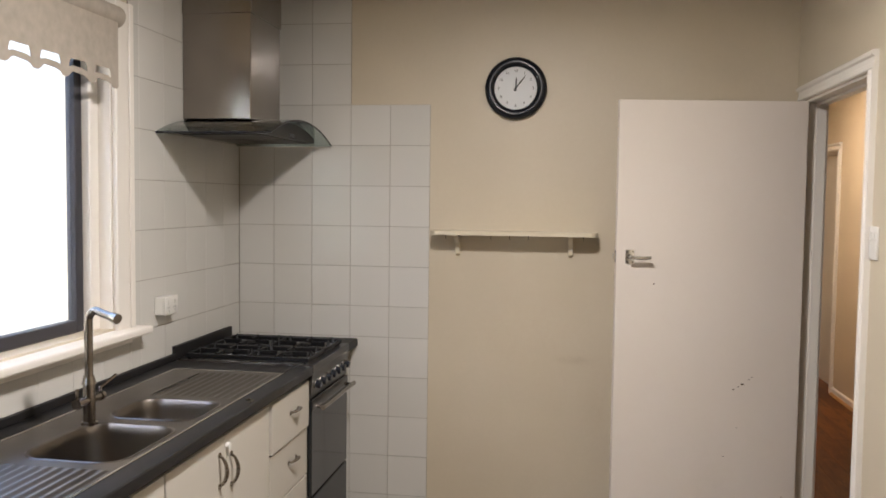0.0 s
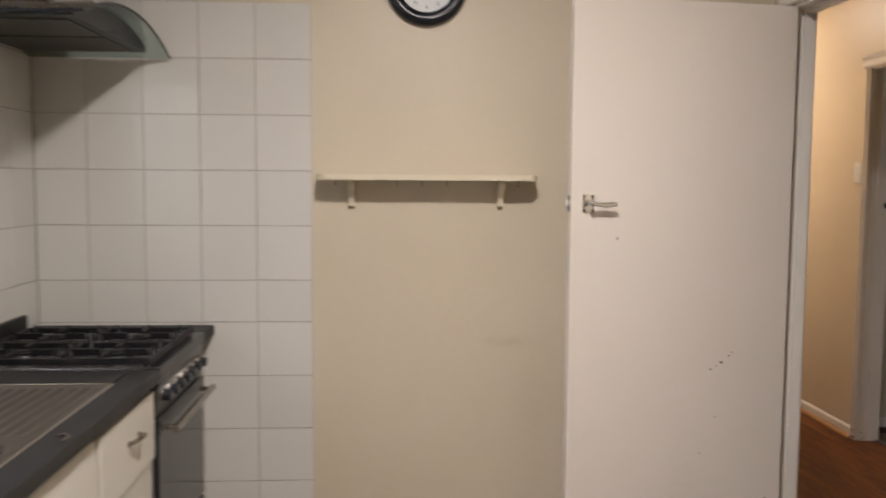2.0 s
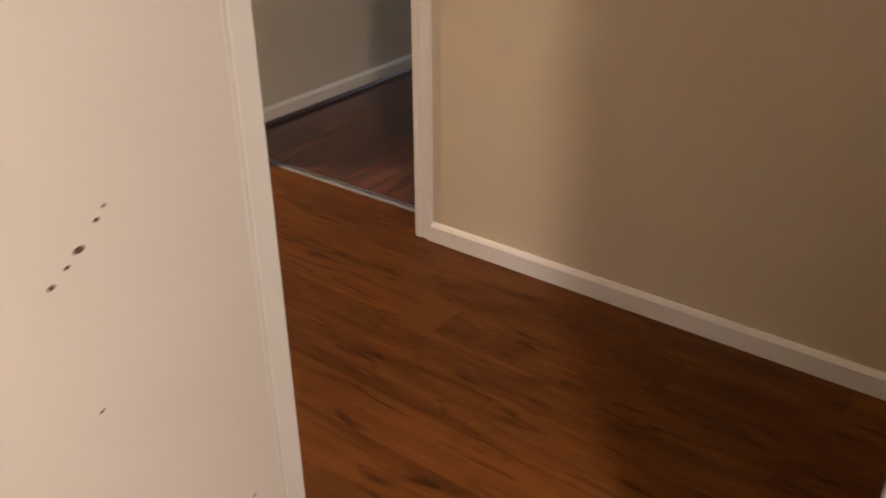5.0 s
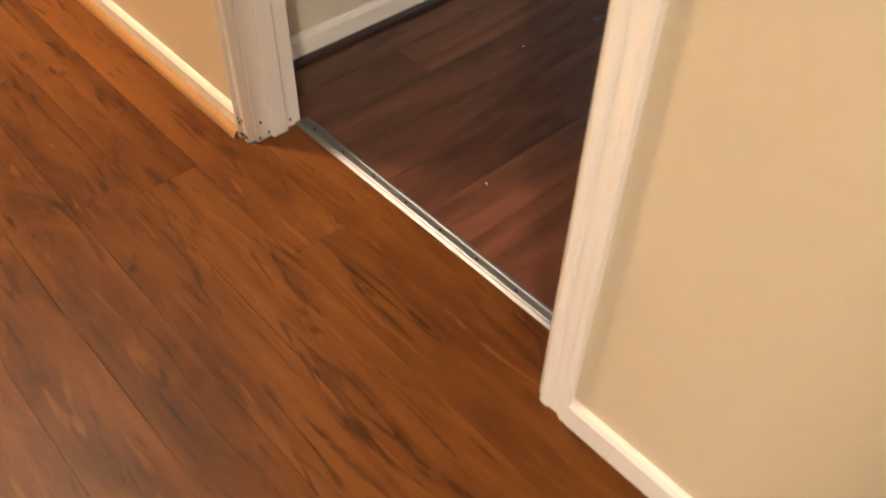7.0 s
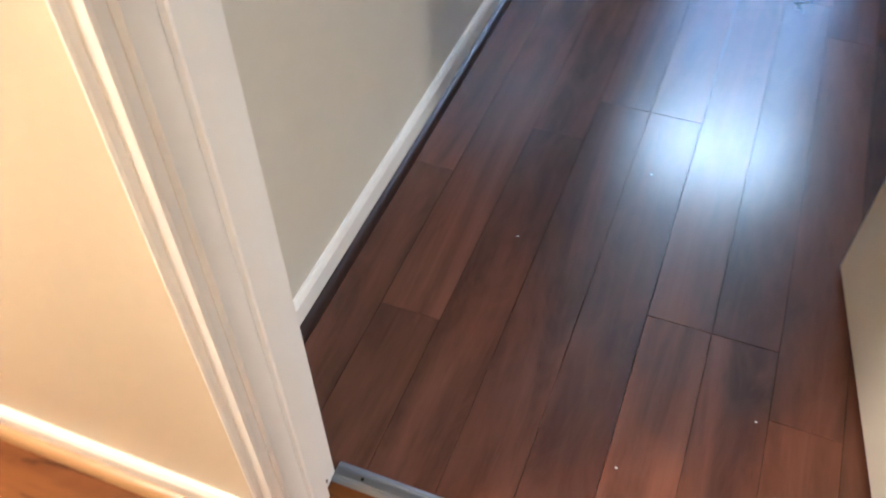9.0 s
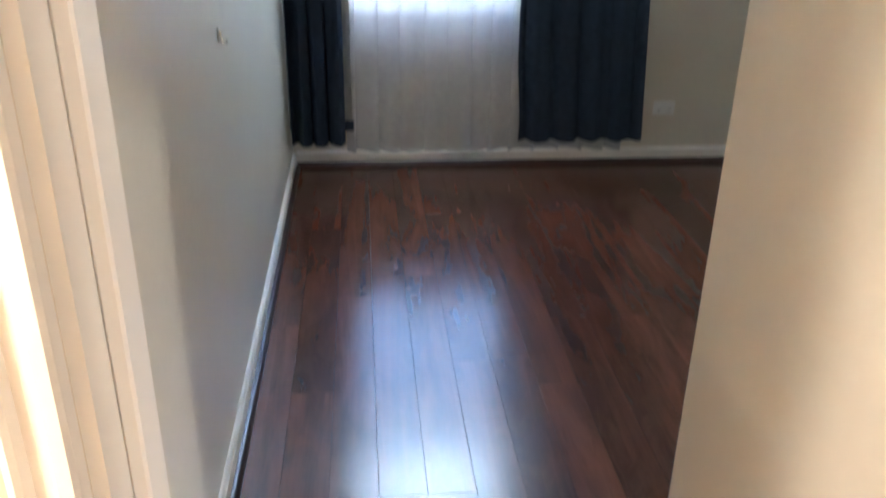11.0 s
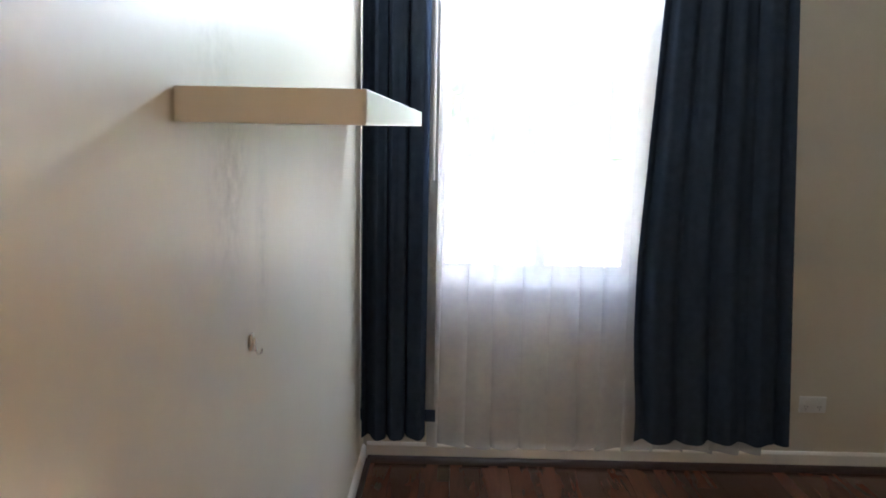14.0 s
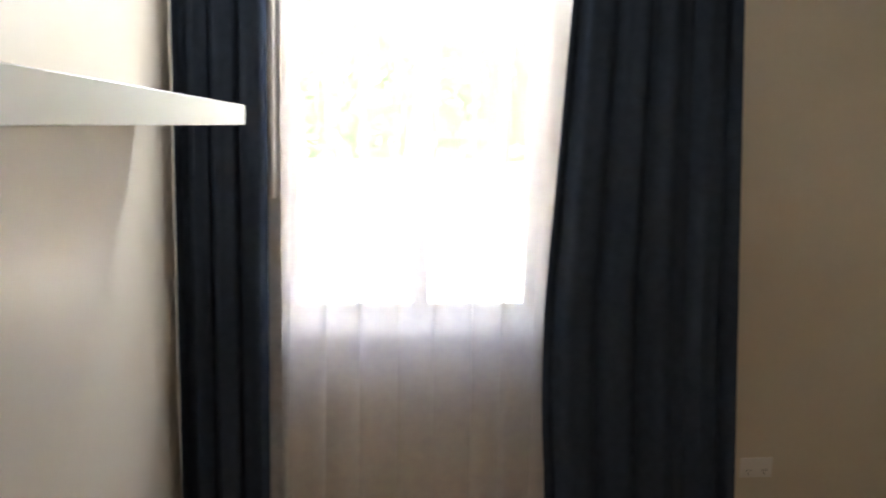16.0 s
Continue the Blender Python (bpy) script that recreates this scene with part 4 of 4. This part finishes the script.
for nm, ang, ln, w, d in (("hour_hand", 3, 0.052, 0.0042, 0.0235), ("minute_hand", 38, 0.078, 0.0032, 0.0255)):
    bm = prism(bmesh.new(), [(-w, -0.014), (w, -0.014), (w * 0.8, ln * 0.8), (0, ln), (-w * 0.8, ln * 0.8)], "y", -d, -d + 0.0012)
    bm.transform(Matrix.Rotation(radians(ang), 4, "Y"))
    part(nm, bm, INK, clock)
part("pivot", cyl(bmesh.new(), (0, -0.028, 0), (0, -0.0206, 0), 0.005, seg=16), INK, clock)

# ---- wall shelf ----
shelf = thing("wall_shelf", "small cream painted timber shelf on two brackets", "shelf", (0.42, -0.0015, 1.437))
pts = [(-0.395, 0.0), (0.395, 0.0)] + [(0.395 - 0.045 + 0.045 * math.cos(radians(a)), -0.130 + 0.045 - 0.045 + 0.045 - 0.045 * math.sin(radians(a)) - 0.0) for a in (0, 20, 40, 60, 75, 90)]
pts += [(-0.395 + 0.045 - 0.045 * math.sin(radians(a)), -0.085 - 0.045 * math.cos(radians(a))) for a in (0, 20, 40, 60, 75, 90)]
part("board", prism(bmesh.new(), pts, "z", -0.006, 0.014), SHELFC, shelf)
for x in (-0.275, 0.270):
    prof = [(0, -0.0065), (-0.095, -0.0065), (-0.095, -0.018), (-0.080, -0.030), (-0.050, -0.045), (-0.030, -0.070), (-0.022, -0.100), (0, -0.108)]
    part("bracket", prism(bmesh.new(), prof, "x", x - 0.010, x + 0.010), SHELFC, shelf)
for x in (-0.33, -0.11, -0.02, 0.07, 0.33):
    part("cup_hook", tube(bmesh.new(), [(x, -0.06, -0.0065), (x, -0.06, -0.018), (x, -0.052, -0.026), (x, -0.042, -0.024)], 0.0014, 6), IRON, shelf)


# ---- switches ----
def plate_on(name, label, cat, where, axis, size=(0.115, 0.072), buttons=1, group=""):
    """A wall plate: axis is the way that it looks, in turn degrees about z, built looking to -y."""
    top = thing(name, label, cat, where, turn=axis, group=group)
    w, h = size
    part("plate", box(bmesh.new(), -w / 2, w / 2, -0.009, 0, -h / 2, h / 2, 0.003, 2), PLASTIC, top, "", True)
    for k in range(buttons):
        x = (k - (buttons - 1) / 2) * w * 0.5
        part("rocker", box(bmesh.new(), x - 0.007, x + 0.007, -0.013, -0.0092, h * 0.08, h * 0.34, 0.001), PLASTIC, top)
    return top


def sockets(top, n, w, h):
    for k in range(n):
        x = (k - (n - 1) / 2) * w * 0.5
        for dx, dz, tilt in ((-0.006, -0.002, 30), (0.006, -0.002, -30), (0, -0.014, 0)):
            bm = box(bmesh.new(), -0.001, 0.001, -0.0096, -0.0088, -0.004, 0.004)
            bm.transform(Matrix.Translation((x + dx, 0, dz - h * 0.08)) @ Matrix.Rotation(radians(tilt), 4, "Y"))
            part("socket_slot", bm, INK, top)


sp = plate_on("power_point", "white plastic power point on the kitchen tiles", "power point", (-0.944, -0.838, 1.148), 90, (0.112, 0.076), 2)
sockets(sp, 2, 0.102, 0.078)
part("mounting_block", box(bmesh.new(), -0.055, 0.055, 0.0005, 0.040, -0.037, 0.037, 0.003, 2), PLASTIC, sp)
plate_on("light_switch", "white light switch beside the kitchen doorway", "light switch", (K1, ky0 - 0.10, 1.47), -90, (0.072, 0.112), 2)
plate_on("light_switch", "white light switch in the hall", "light switch", (H1N, by1 + 0.105, 1.49), -90, (0.072, 0.112), 1)
# ceiling lamps that light the kitchen and the hall
for nm, lb, x, y in (("ceiling_light", "round white ceiling light in the kitchen", 0.45, -2.0), ("ceiling_light", "round white ceiling light in the hall", 2.05, 2.5)):
    top = thing(nm, lb, "ceiling light", (x, y, CZ - 0.001))
    part("base", cyl(bmesh.new(), (0, 0, -0.12), (0, 0, 0), 0.19, seg=32), PLASTIC, top, "", True)

# ---- bedroom: shelf, hooks, curtains ----
fs = thing("floating_shelf", "thick white floating shelf on the grubby wall", "shelf", (5.147, DN - 0.001, 1.4425))
part("shelf_board", box(bmesh.new(), -0.895, 0.895, -0.250, 0, -0.0235, 0.0235, 0.0012), SHELFW, fs)
part("edge_band", box(bmesh.new(), -0.898, -0.8953, -0.249, -0.001, -0.0228, 0.0228, 0.0004), SHELFEND, fs, "cream shelf end")

ah = thing("adhesive_hook", "small white plastic adhesive hook on the wall", "hook", (4.640, DN - 0.0005, 1.022))
part("hook_plate", box(bmesh.new(), -0.009, 0.009, -0.006, 0, -0.014, 0.019, 0.003, 2), PLASTIC, ah, "", True)
part("wire", tube(bmesh.new(), [(0, -0.007, 0.010), (0, -0.008, -0.006), (0, -0.010, -0.015), (0, -0.015, -0.020), (0, -0.020, -0.017), (0, -0.021, -0.009)], 0.0020, 8), CHROME, ah, "", True)

def rounded_line(pts):
    """Cuts the corners of a line of points twice."""
    pts = [Vector(p) for p in pts]
    for _ in range(2):
        cut = [pts[0]]
        for p, q in zip(pts, pts[1:]):
            cut += [p * 0.75 + q * 0.25, p * 0.25 + q * 0.75]
        pts = cut + [pts[-1]]
    return pts


rack = thing("coat_rack", "ornate wooden coat rack with three black iron hooks", "coat rack", (3.550, DN - 0.001, 1.583))
n = 40
outline = []
for k in range(n + 1):
    u = -1 + 2 * k / n
    outline.append((0.190 * u, -0.030 - 0.018 * abs(math.cos(u * math.pi * 1.5)) + 0.02 * (abs(u) ** 6)))
outline += [(-x, 0.120 + 0.035 * abs(math.cos(x / 0.190 * math.pi * 1.5))) for x, _ in outline]
part("back_board", prism(bmesh.new(), outline, "y", -0.022, 0.0), HOOKWOOD, rack, "scalloped brown backing board")
for x in (-0.125, 0.0, 0.125):
    bm = bmesh.new()
    m = 36
    ctr = bm.verts.new((x, -0.034, 0.005))
    ring = [bm.verts.new((x + (0.040 + 0.005 * math.cos(8 * a)) * math.cos(a), -0.0225 - 0.004 * (1 + math.cos(8 * a)), 0.005 + (0.052 + 0.006 * math.cos(8 * a)) * math.sin(a))) for a in (k * math.tau / m for k in range(m))]
    for k in range(m):
        bm.faces.new((ctr, ring[k], ring[(k + 1) % m]))
    bmesh.ops.recalc_face_normals(bm, faces=bm.faces)
    part("rosette", bm, ROSETTE, rack, "white carved rosette")
    bm = bmesh.new()
    ball(bm, (x, -0.034, 0.000), 0.018, 0.8, 0.35, 1.5)
    tube(bm, rounded_line([(x, -0.036, 0.000), (x, -0.060, 0.001), (x, -0.067, -0.005), (x, -0.067, -0.038), (x, -0.073, -0.060), (x, -0.090, -0.070),
                           (x, -0.106, -0.060), (x, -0.111, -0.040)]), 0.0031, 10)
    ball(bm, (x, -0.1115, -0.037), 0.0058)
    tube(bm, rounded_line([(x, -0.036, 0.012), (x, -0.055, 0.018), (x, -0.070, 0.036), (x, -0.076, 0.058)]), 0.0036, 10)
    ball(bm, (x, -0.077, 0.061), 0.0070)
    part("hook", bm, BLACKIRON, rack, "black wrought iron double hook", True)


def drape(x, y0, y1, z0, z1, folds, depth, seed, edge=None, hem=0.007, thick=0.0016, nz=26, lap=0.25):
    """A hanging cloth across y: folds deepen and shift on the way down; edge(z) moves its two sides."""
    rg = random.Random(seed)
    ph = [rg.uniform(0, 6.28) for _ in range(6)]
    ny = int(folds * 14)
    bm = bmesh.new()
    grid = []
    for j in range(nz + 1):
        v = j / nz
        z = z1 + (z0 - z1) * v
        a, b = (y0, y1) if edge is None else (y0 + edge(z)[0], y1 + edge(z)[1])
        row = []
        for i in range(ny + 1):
            u = i / ny
            w = u + 0.010 * math.sin(7 * u + ph[0] + 1.5 * v) + 0.006 * math.sin(17 * u + ph[1])
            f = math.sin(w * folds * math.tau + ph[2]) + 0.35 * math.sin(w * folds * 2.3 * math.tau + ph[3] + v * 0.8) + 0.5 * math.sin(w * folds * 0.37 * math.tau + ph[4])
            amp = depth * (0.75 + 0.35 * v)
            zz = z + (hem * math.sin(w * folds * 1.1 * math.tau + ph[5]) * v ** 8)
            row.append(bm.verts.new((x + amp * f * 0.6, a + (b - a) * u + lap * depth * math.cos(w * folds * math.tau + ph[2]), zz)))
        grid.append(row)
    for j in range(nz):
        for i in range(ny):
            bm.faces.new((grid[j][i], grid[j][i + 1], grid[j + 1][i + 1], grid[j + 1][i]))
    if thick:
        bmesh.ops.recalc_face_normals(bm, faces=bm.faces)
        bmesh.ops.solidify(bm, geom=bm.faces[:], thickness=thick)
    return bm


def right_edge(z):
    return (0.085 * max(0.0, (z - 0.2) / 1.65), -0.052 * max(0.0, min(1.0, (z - 0.9) / 1.0)) - 0.025 * math.exp(-((z - 0.25) / 0.25) ** 2))


RODZ = 2.30
rod = thing("curtain_rod", "thin dark curtain rod above the window", "curtain rod", (6.385, 0.67, RODZ))
part("rod", cyl(bmesh.new(), (0, -0.98, 0), (0, 0.86, 0), 0.010, seg=14), DARKALU, rod, "", True)
for y in (-0.93, 0.82):
    part("bracket", box(bmesh.new(), 0.0, 0.209, y - 0.008, y + 0.008, -0.016, -0.010), DARKALU, rod)
cr = thing("curtain", "navy blue curtain hanging in folds beside the window", "curtain", (0, 0, 0), group="navy curtains")
part("cloth", drape(6.375, -0.177, 0.468, 0.190, RODZ, 4.6, 0.027, 11, right_edge, 0.005), NAVY, cr, "", True)
cl = thing("curtain", "navy blue curtain bunched into the room corner", "curtain", (0, 0, 0), group="navy curtains")
part("cloth", drape(6.382, 1.284, 1.537, 0.182, RODZ, 3.2, 0.040, 4), NAVY, cl, "", True)
part("lining", drape(6.428, 1.238, 1.538, 0.262, RODZ, 2.2, 0.008, 9), LINING, cl, "pale grey lining", True)
part("lining_hem", box(bmesh.new(), 6.412, 6.420, 1.234, 1.536, 0.240, 0.288), NAVY, cl, "navy hem of the lining")
wd = thing("curtain_wand", "thin white draw wand hanging beside the curtain", "curtain wand", (6.375, 1.255, 1.215))
part("wand", cyl(bmesh.new(), (0, 0, 0), (0, 0, 1.06), 0.005, seg=8), SCREEN, wd, "", True)
sh = thing("sheer_curtain", "white sheer curtain across the window, in soft folds", "curtain", (0, 0, 0))
part("cloth", drape(6.465, -0.08, 1.285, 0.120, 2.26, 12.0, 0.020, 21, None, 0.010, 0, 30, 1.6), SHEER, sh, "", True)
sr = thing("sheer_rod", "thin white rod that carries the sheer curtain", "curtain rod", (6.465, 0.66, 2.262))
part("rod", cyl(bmesh.new(), (0, -0.80, 0), (0, 0.70, 0), 0.007, seg=12), PLASTIC, sr, "", True)
for y in (-0.70, 0.68):
    part("bracket", box(bmesh.new(), 0.0, 0.129, y - 0.006, y + 0.006, -0.012, -0.006), PLASTIC, sr)
bp = plate_on("power_point", "white double power point low on the bedroom wall", "power point", (D1, -0.352, 0.289), -90, (0.113, 0.070), 2)
sockets(bp, 2, 0.113, 0.070)

# ---- threshold strip ----
strip = thing("threshold_strip", "ribbed aluminium threshold strip with screws", "threshold strip", (3.008, 0, 0), kind="structure")
prof = [(-0.019, 0.0), (-0.019, 0.0015), (-0.012, 0.0048), (-0.009, 0.0036), (-0.006, 0.0052), (0.006, 0.0052), (0.009, 0.0036), (0.012, 0.0048), (0.019, 0.0015), (0.019, 0.0)]
part("strip", prism(bmesh.new(), prof, "y", by0 + 0.0105, by1 - 0.0105), ALU, strip)
for k in range(8):
    y = by1 - 0.06 - k * 0.107
    part("screw", cyl(bmesh.new(), (0, y, 0.0050), (0, y, 0.0058), 0.0032, seg=10), IRON, strip)
ks = thing("threshold_strip", "flat grey threshold strip in the kitchen doorway", "threshold strip", (1.785, 0, 0), kind="structure")
part("strip", box(bmesh.new(), -0.02, 0.02, ky0 + 0.0105, ky1 - 0.0105, 0.0, 0.005, 0.002), ALU, ks)

rng = random.Random(12)
for x, y, r in ((3.18, 0.905, 0.0035), (2.30, 0.62, 0.003), (3.35, 0.70, 0.003), (2.10, 0.86, 0.0025), (3.62, 1.22, 0.003), (3.9, 1.0, 0.0025)):
    tagged(new("paint_flake", mesh_of("paint_flake", ball(bmesh.new(), (x, y, r * 0.2), r * 0.5, 1, 1.6, 0.3, 8, 5), PLASTIC)), label="tiny white paint flake lying on the floor boards", category="debris", group="paint flakes on the floors")

# ---- outside ----
# unseen overhang, added to block high skylight from the sheer curtain
structure("sky_blocker", box(bmesh.new(), D1 + 0.221, D1 + 0.80, DS - 0.5, DN + 0.6, 2.55, 2.68), PLASTER, "unseen slab added over the bedroom window to cut skylight")
structure("ground", box(bmesh.new(), -300, 300, -300, 300, -0.60, -0.45), LAWN, "grass and bare earth outside")
structure("pavement", box(bmesh.new(), 7.2, 15.0, -9, 12, -0.449, -0.42), CONCRETE, "pale sunlit concrete drive outside the window")
structure("kitchen_path", box(bmesh.new(), -6.0, -1.6, -9, 4, -0.449, -0.42), CONCRETE, "pale concrete path outside the kitchen")
structure("neighbour_wall", box(bmesh.new(), -2.8, -2.6, -9, 4, -0.45, 2.6), WHITEWALL, "pale rendered wall outside the kitchen window")
structure("outer_wall", box(bmesh.new(), D1 + 0.22, D1 + 0.30, DS, VY0 - 0.02, -0.4, CZ), PLASTER, "rendered outside wall")


def tree(x, y, h, r, seed, label):
    rg = random.Random(seed)
    top = thing("tree", label, "tree", (x, y, -0.45), group="trees beyond the drive")
    bm = bmesh.new()
    tube(bm, [(0, 0, 0), (0.05, 0.04, h * 0.3), (0.0, 0.1, h * 0.6), (0.08, 0.05, h * 0.85)], lambda u: 0.16 * (1 - 0.75 * u), 10)
    ends = []
    for k in range(9):
        a, z = rg.uniform(0, 6.28), h * rg.uniform(0.3, 0.7)
        e = Vector((r * 0.75 * math.cos(a), r * 0.75 * math.sin(a), z + h * rg.uniform(0.1, 0.3)))
        tube(bm, [(0, 0.03, z), e * 0.5 + Vector((0, 0, z * 0.45)), e], lambda u: 0.05 * (1 - 0.8 * u), 6)
        ends.append(e)
    part("trunk", bm, BARK, top, "", True)
    verts, faces = [], []
    for _ in range(4200):
        if rg.random() < 0.75:
            c = ends[rg.randrange(len(ends))] + Vector([rg.gauss(0, r * 0.28) for _ in range(3)])
        else:
            c = Vector((rg.gauss(0, r * 0.5), rg.gauss(0, r * 0.5), h * 0.7 + rg.gauss(0, h * 0.16)))
        m = Euler((rg.uniform(0, 6), rg.uniform(0, 6), rg.uniform(0, 6))).to_matrix()
        s = rg.uniform(0.05, 0.11)
        b = len(verts)
        for p in ((-s, 0, 0), (0, -s * 0.45, 0.01), (s, 0, 0), (0, s * 0.45, 0.01)):
            verts.append(c + m @ Vector(p))
        faces.append((b, b + 1, b + 2, b + 3))
    me = bpy.data.meshes.new("crown")
    me.from_pydata(verts, [], faces)
    me.materials.append(LEAF)
    cr_ = new("crown", me)
    cr_.parent = top


tree(16.5, 1.8, 5.2, 2.0, 3, "leafy green tree beyond the drive")
tree(18.0, -1.4, 6.0, 2.4, 5, "leafy green tree beyond the drive")
tree(19.0, 4.2, 5.5, 2.3, 8, "leafy green tree beyond the drive")
def hedge(x, y0, y1, h, seed):
    """A tall clipped screen of leafy shrubs in one uneven mass."""
    rg = random.Random(seed)
    top = thing("hedge", "tall dense green hedge behind the paling fence", "hedge", (x, 0, -0.45))
    verts, faces = [], []
    for _ in range(15000):
        y, z = rg.uniform(y0, y1), h * rg.random() ** 0.85
        swell = 0.5 * math.sin(y * 1.3) + 0.35 * math.sin(y * 3.1 + z * 1.7) + 0.3 * math.sin(z * 2.3 + y)
        z *= 1 + 0.10 * math.sin(y * 1.9) + 0.05 * math.sin(y * 5.2)
        c = Vector((swell + rg.gauss(0, 0.22), y, z))
        m = Euler((rg.uniform(0, 6), rg.uniform(0, 6), rg.uniform(0, 6))).to_matrix()
        s = rg.uniform(0.09, 0.20)
        b = len(verts)
        for p in ((-s, 0, 0), (0, -s * 0.5, 0.02), (s, 0, 0), (0, s * 0.5, 0.02)):
            verts.append(c + m @ Vector(p))
        faces.append((b, b + 1, b + 2, b + 3))
    me = bpy.data.meshes.new("foliage")
    me.from_pydata(verts, [], faces)
    me.materials.append(LEAF)
    ob = new("foliage", me)
    ob.parent = top


hedge(20.5, -9, 11, 5.2, 14)
fence = thing("boundary_fence", "pale timber paling fence across the drive", "fence", (15.2, 0, -0.45))
for z in (0.3, 1.1):
    part("rail", box(bmesh.new(), 0.02, 0.06, -8, 10, z, z + 0.08), BARK, fence)
pal = mesh_of("paling", box(bmesh.new(), 0, 0.018, -0.048, 0.048, 0.02, 1.42), planked("paling_wood", "y", (0.22, 0.17, 0.12), (0.34, 0.28, 0.21), (0.45, 0.38, 0.30), 0.8))
for k in range(170):
    ob = new("paling", pal)
    ob.parent = fence
    ob.matrix_basis = pose(0, -7.95 + k * 0.105, 0)

# ---- tiles and floor boards ----
wn_ = next(o for o in scene.objects if o.name == "wall_north")
shared = {}


def piece(name, mat, parent, size, where, bevel, lift=(0, 0, 0)):
    key = (name, tuple(round(s, 4) for s in size))
    if key not in shared:
        sx, sy, sz = (s / 2 for s in size)
        shared[key] = mesh_of(name, box(bmesh.new(), -sx, sx, -sy, sy, -sz, sz, bevel), mat)
    ob = new(name, shared[key])
    ob.parent = parent
    ob.matrix_basis = pose(*where, *lift)
    return ob


rng = random.Random(2)
Z_T = 2.062
rows = [CZ, Z_T + 0.6, Z_T + 0.4, Z_T + 0.2, Z_T, Z_T - 0.2, Z_T - 0.4, Z_T - 0.6, Z_T - 0.8, Z_T - 1.0, Z_T - 1.155, Z_T - 1.355, Z_T - 1.555, Z_T - 1.755, Z_T - 1.955, 0.0]
cols = [0.0, -0.2, -0.4, -0.6, -0.8, -0.984]
G = 0.0010
part("grout", box(bmesh.new(), -0.9905, -0.4, -0.0045, -0.0002, 0.0, CZ - 0.001), GROUT, wn_)
part("grout", box(bmesh.new(), -0.4, -0.001, -0.0045, -0.0002, 0.0, Z_T), GROUT, wn_)
for z1, z0 in zip(rows, rows[1:]):
    for x1, x0 in zip(cols, cols[1:]):
        if x1 > -0.39 and z1 > Z_T + 0.01:
            continue
        piece("tile", TILE, wn_, (x1 - x0 - 2 * G, 0.005, z1 - z0 - 2 * G), ((x0 + x1) / 2, -0.0045 + rng.uniform(-0.0002, 0.0002), (z0 + z1) / 2), 0.0009,
              (rng.uniform(-0.12, 0.12), 0, rng.uniform(-0.12, 0.12)))
part("grout", box(bmesh.new(), K0 + 0.0002, K0 + 0.0035, WY1 + 0.116, -0.008, 0.0, CZ - 0.001), GROUT, wall_w)
part("grout", box(bmesh.new(), K0 + 0.0002, K0 + 0.0035, -4.6, WY1 + 0.114, 0.85, 1.029), GROUT, wall_w)
ycols = [-0.008] + [-0.2 * k for k in range(1, 6)] + [WY1 + 0.116]
for z1, z0 in zip(rows, rows[1:]):
    if z1 < 0.7:
        continue
    for y1, y0 in zip(ycols, ycols[1:]):
        if y1 - y0 < 0.01:
            continue
        piece("tile", TILE, wall_w, (0.005, y1 - y0 - 2 * G, z1 - z0 - 2 * G), (K0 + 0.0037 + rng.uniform(-0.0002, 0.0002), (y0 + y1) / 2, (z0 + z1) / 2), 0.0009,
              (0, rng.uniform(-0.12, 0.12), rng.uniform(-0.12, 0.12)))
for k in range(18):
    y1 = WY1 + 0.116 - 0.003 - 0.19 * k
    piece("tile", TILE, wall_w, (0.005, 0.19 - 2 * G, 1.028 - Z_T + 1.155 - 2 * G), (K0 + 0.0037, y1 - 0.095, (1.028 + Z_T - 1.155) / 2), 0.0009)

# bedroom boards run along x
bed_floor = thing("bedroom_floor", "dark reddish-brown laminate floor boards", "floor", kind="structure")
rng = random.Random(7)
W = 0.1225
y = 1.5375
row = 0
while y > DS:
    y0 = max(y - W, DS + 0.001)
    x = 3.012
    first = rng.choice((0.35, 0.5, 0.75, 0.95, 1.1))
    while x < D1 - 0.02:
        x1 = min(x + (first if x < 3.02 else 1.21), D1 - 0.016)
        if x1 - x > 0.03:
            piece("board", LAMINATE, bed_floor, (x1 - x - 0.0005, y - y0 - 0.0006, 0.010), ((x + x1) / 2, (y + y0) / 2, -0.005 + rng.uniform(-0.0001, 0.0001)), 0.0005)
        x = x1
    y = y0
    row += 1
    if y <= DS + 0.01:
        break
# hall boards run along y
hall_floor = thing("hall_floor", "honey-brown strand bamboo floor boards", "floor", kind="structure")
x = 3.004
W = 0.132
while x > 1.80:
    x0 = max(x - W, 1.790)
    if x - x0 < 0.02:
        break
    y = HN
    first = rng.uniform(0.3, 1.8)
    n = 0
    while y > HS:
        y0 = max(y - (first if n == 0 else 1.83), HS)
        lo, hi = y0, y
        if x > H1:   # only inside the doorways beyond the wall's face
            for a, b in ((by0 + 0.011, by1 - 0.011), (h2a + 0.011, h2b - 0.011)):
                p, q = max(lo, a), min(hi, b)
                if q - p > 0.02:
                    piece("board", BAMBOO, hall_floor, (x - x0 - 0.0008, q - p - 0.0008, 0.010), ((x + x0) / 2, (p + q) / 2, -0.005), 0.0006)
        else:
            piece("board", BAMBOO, hall_floor, (x - x0 - 0.0005, hi - lo - 0.0005, 0.010), ((x + x0) / 2, (lo + hi) / 2, -0.005 + rng.uniform(-0.0001, 0.0001)), 0.0004)
        y = y0
        n += 1
    x = x0 if x0 >= H1 or x <= H1 else H1
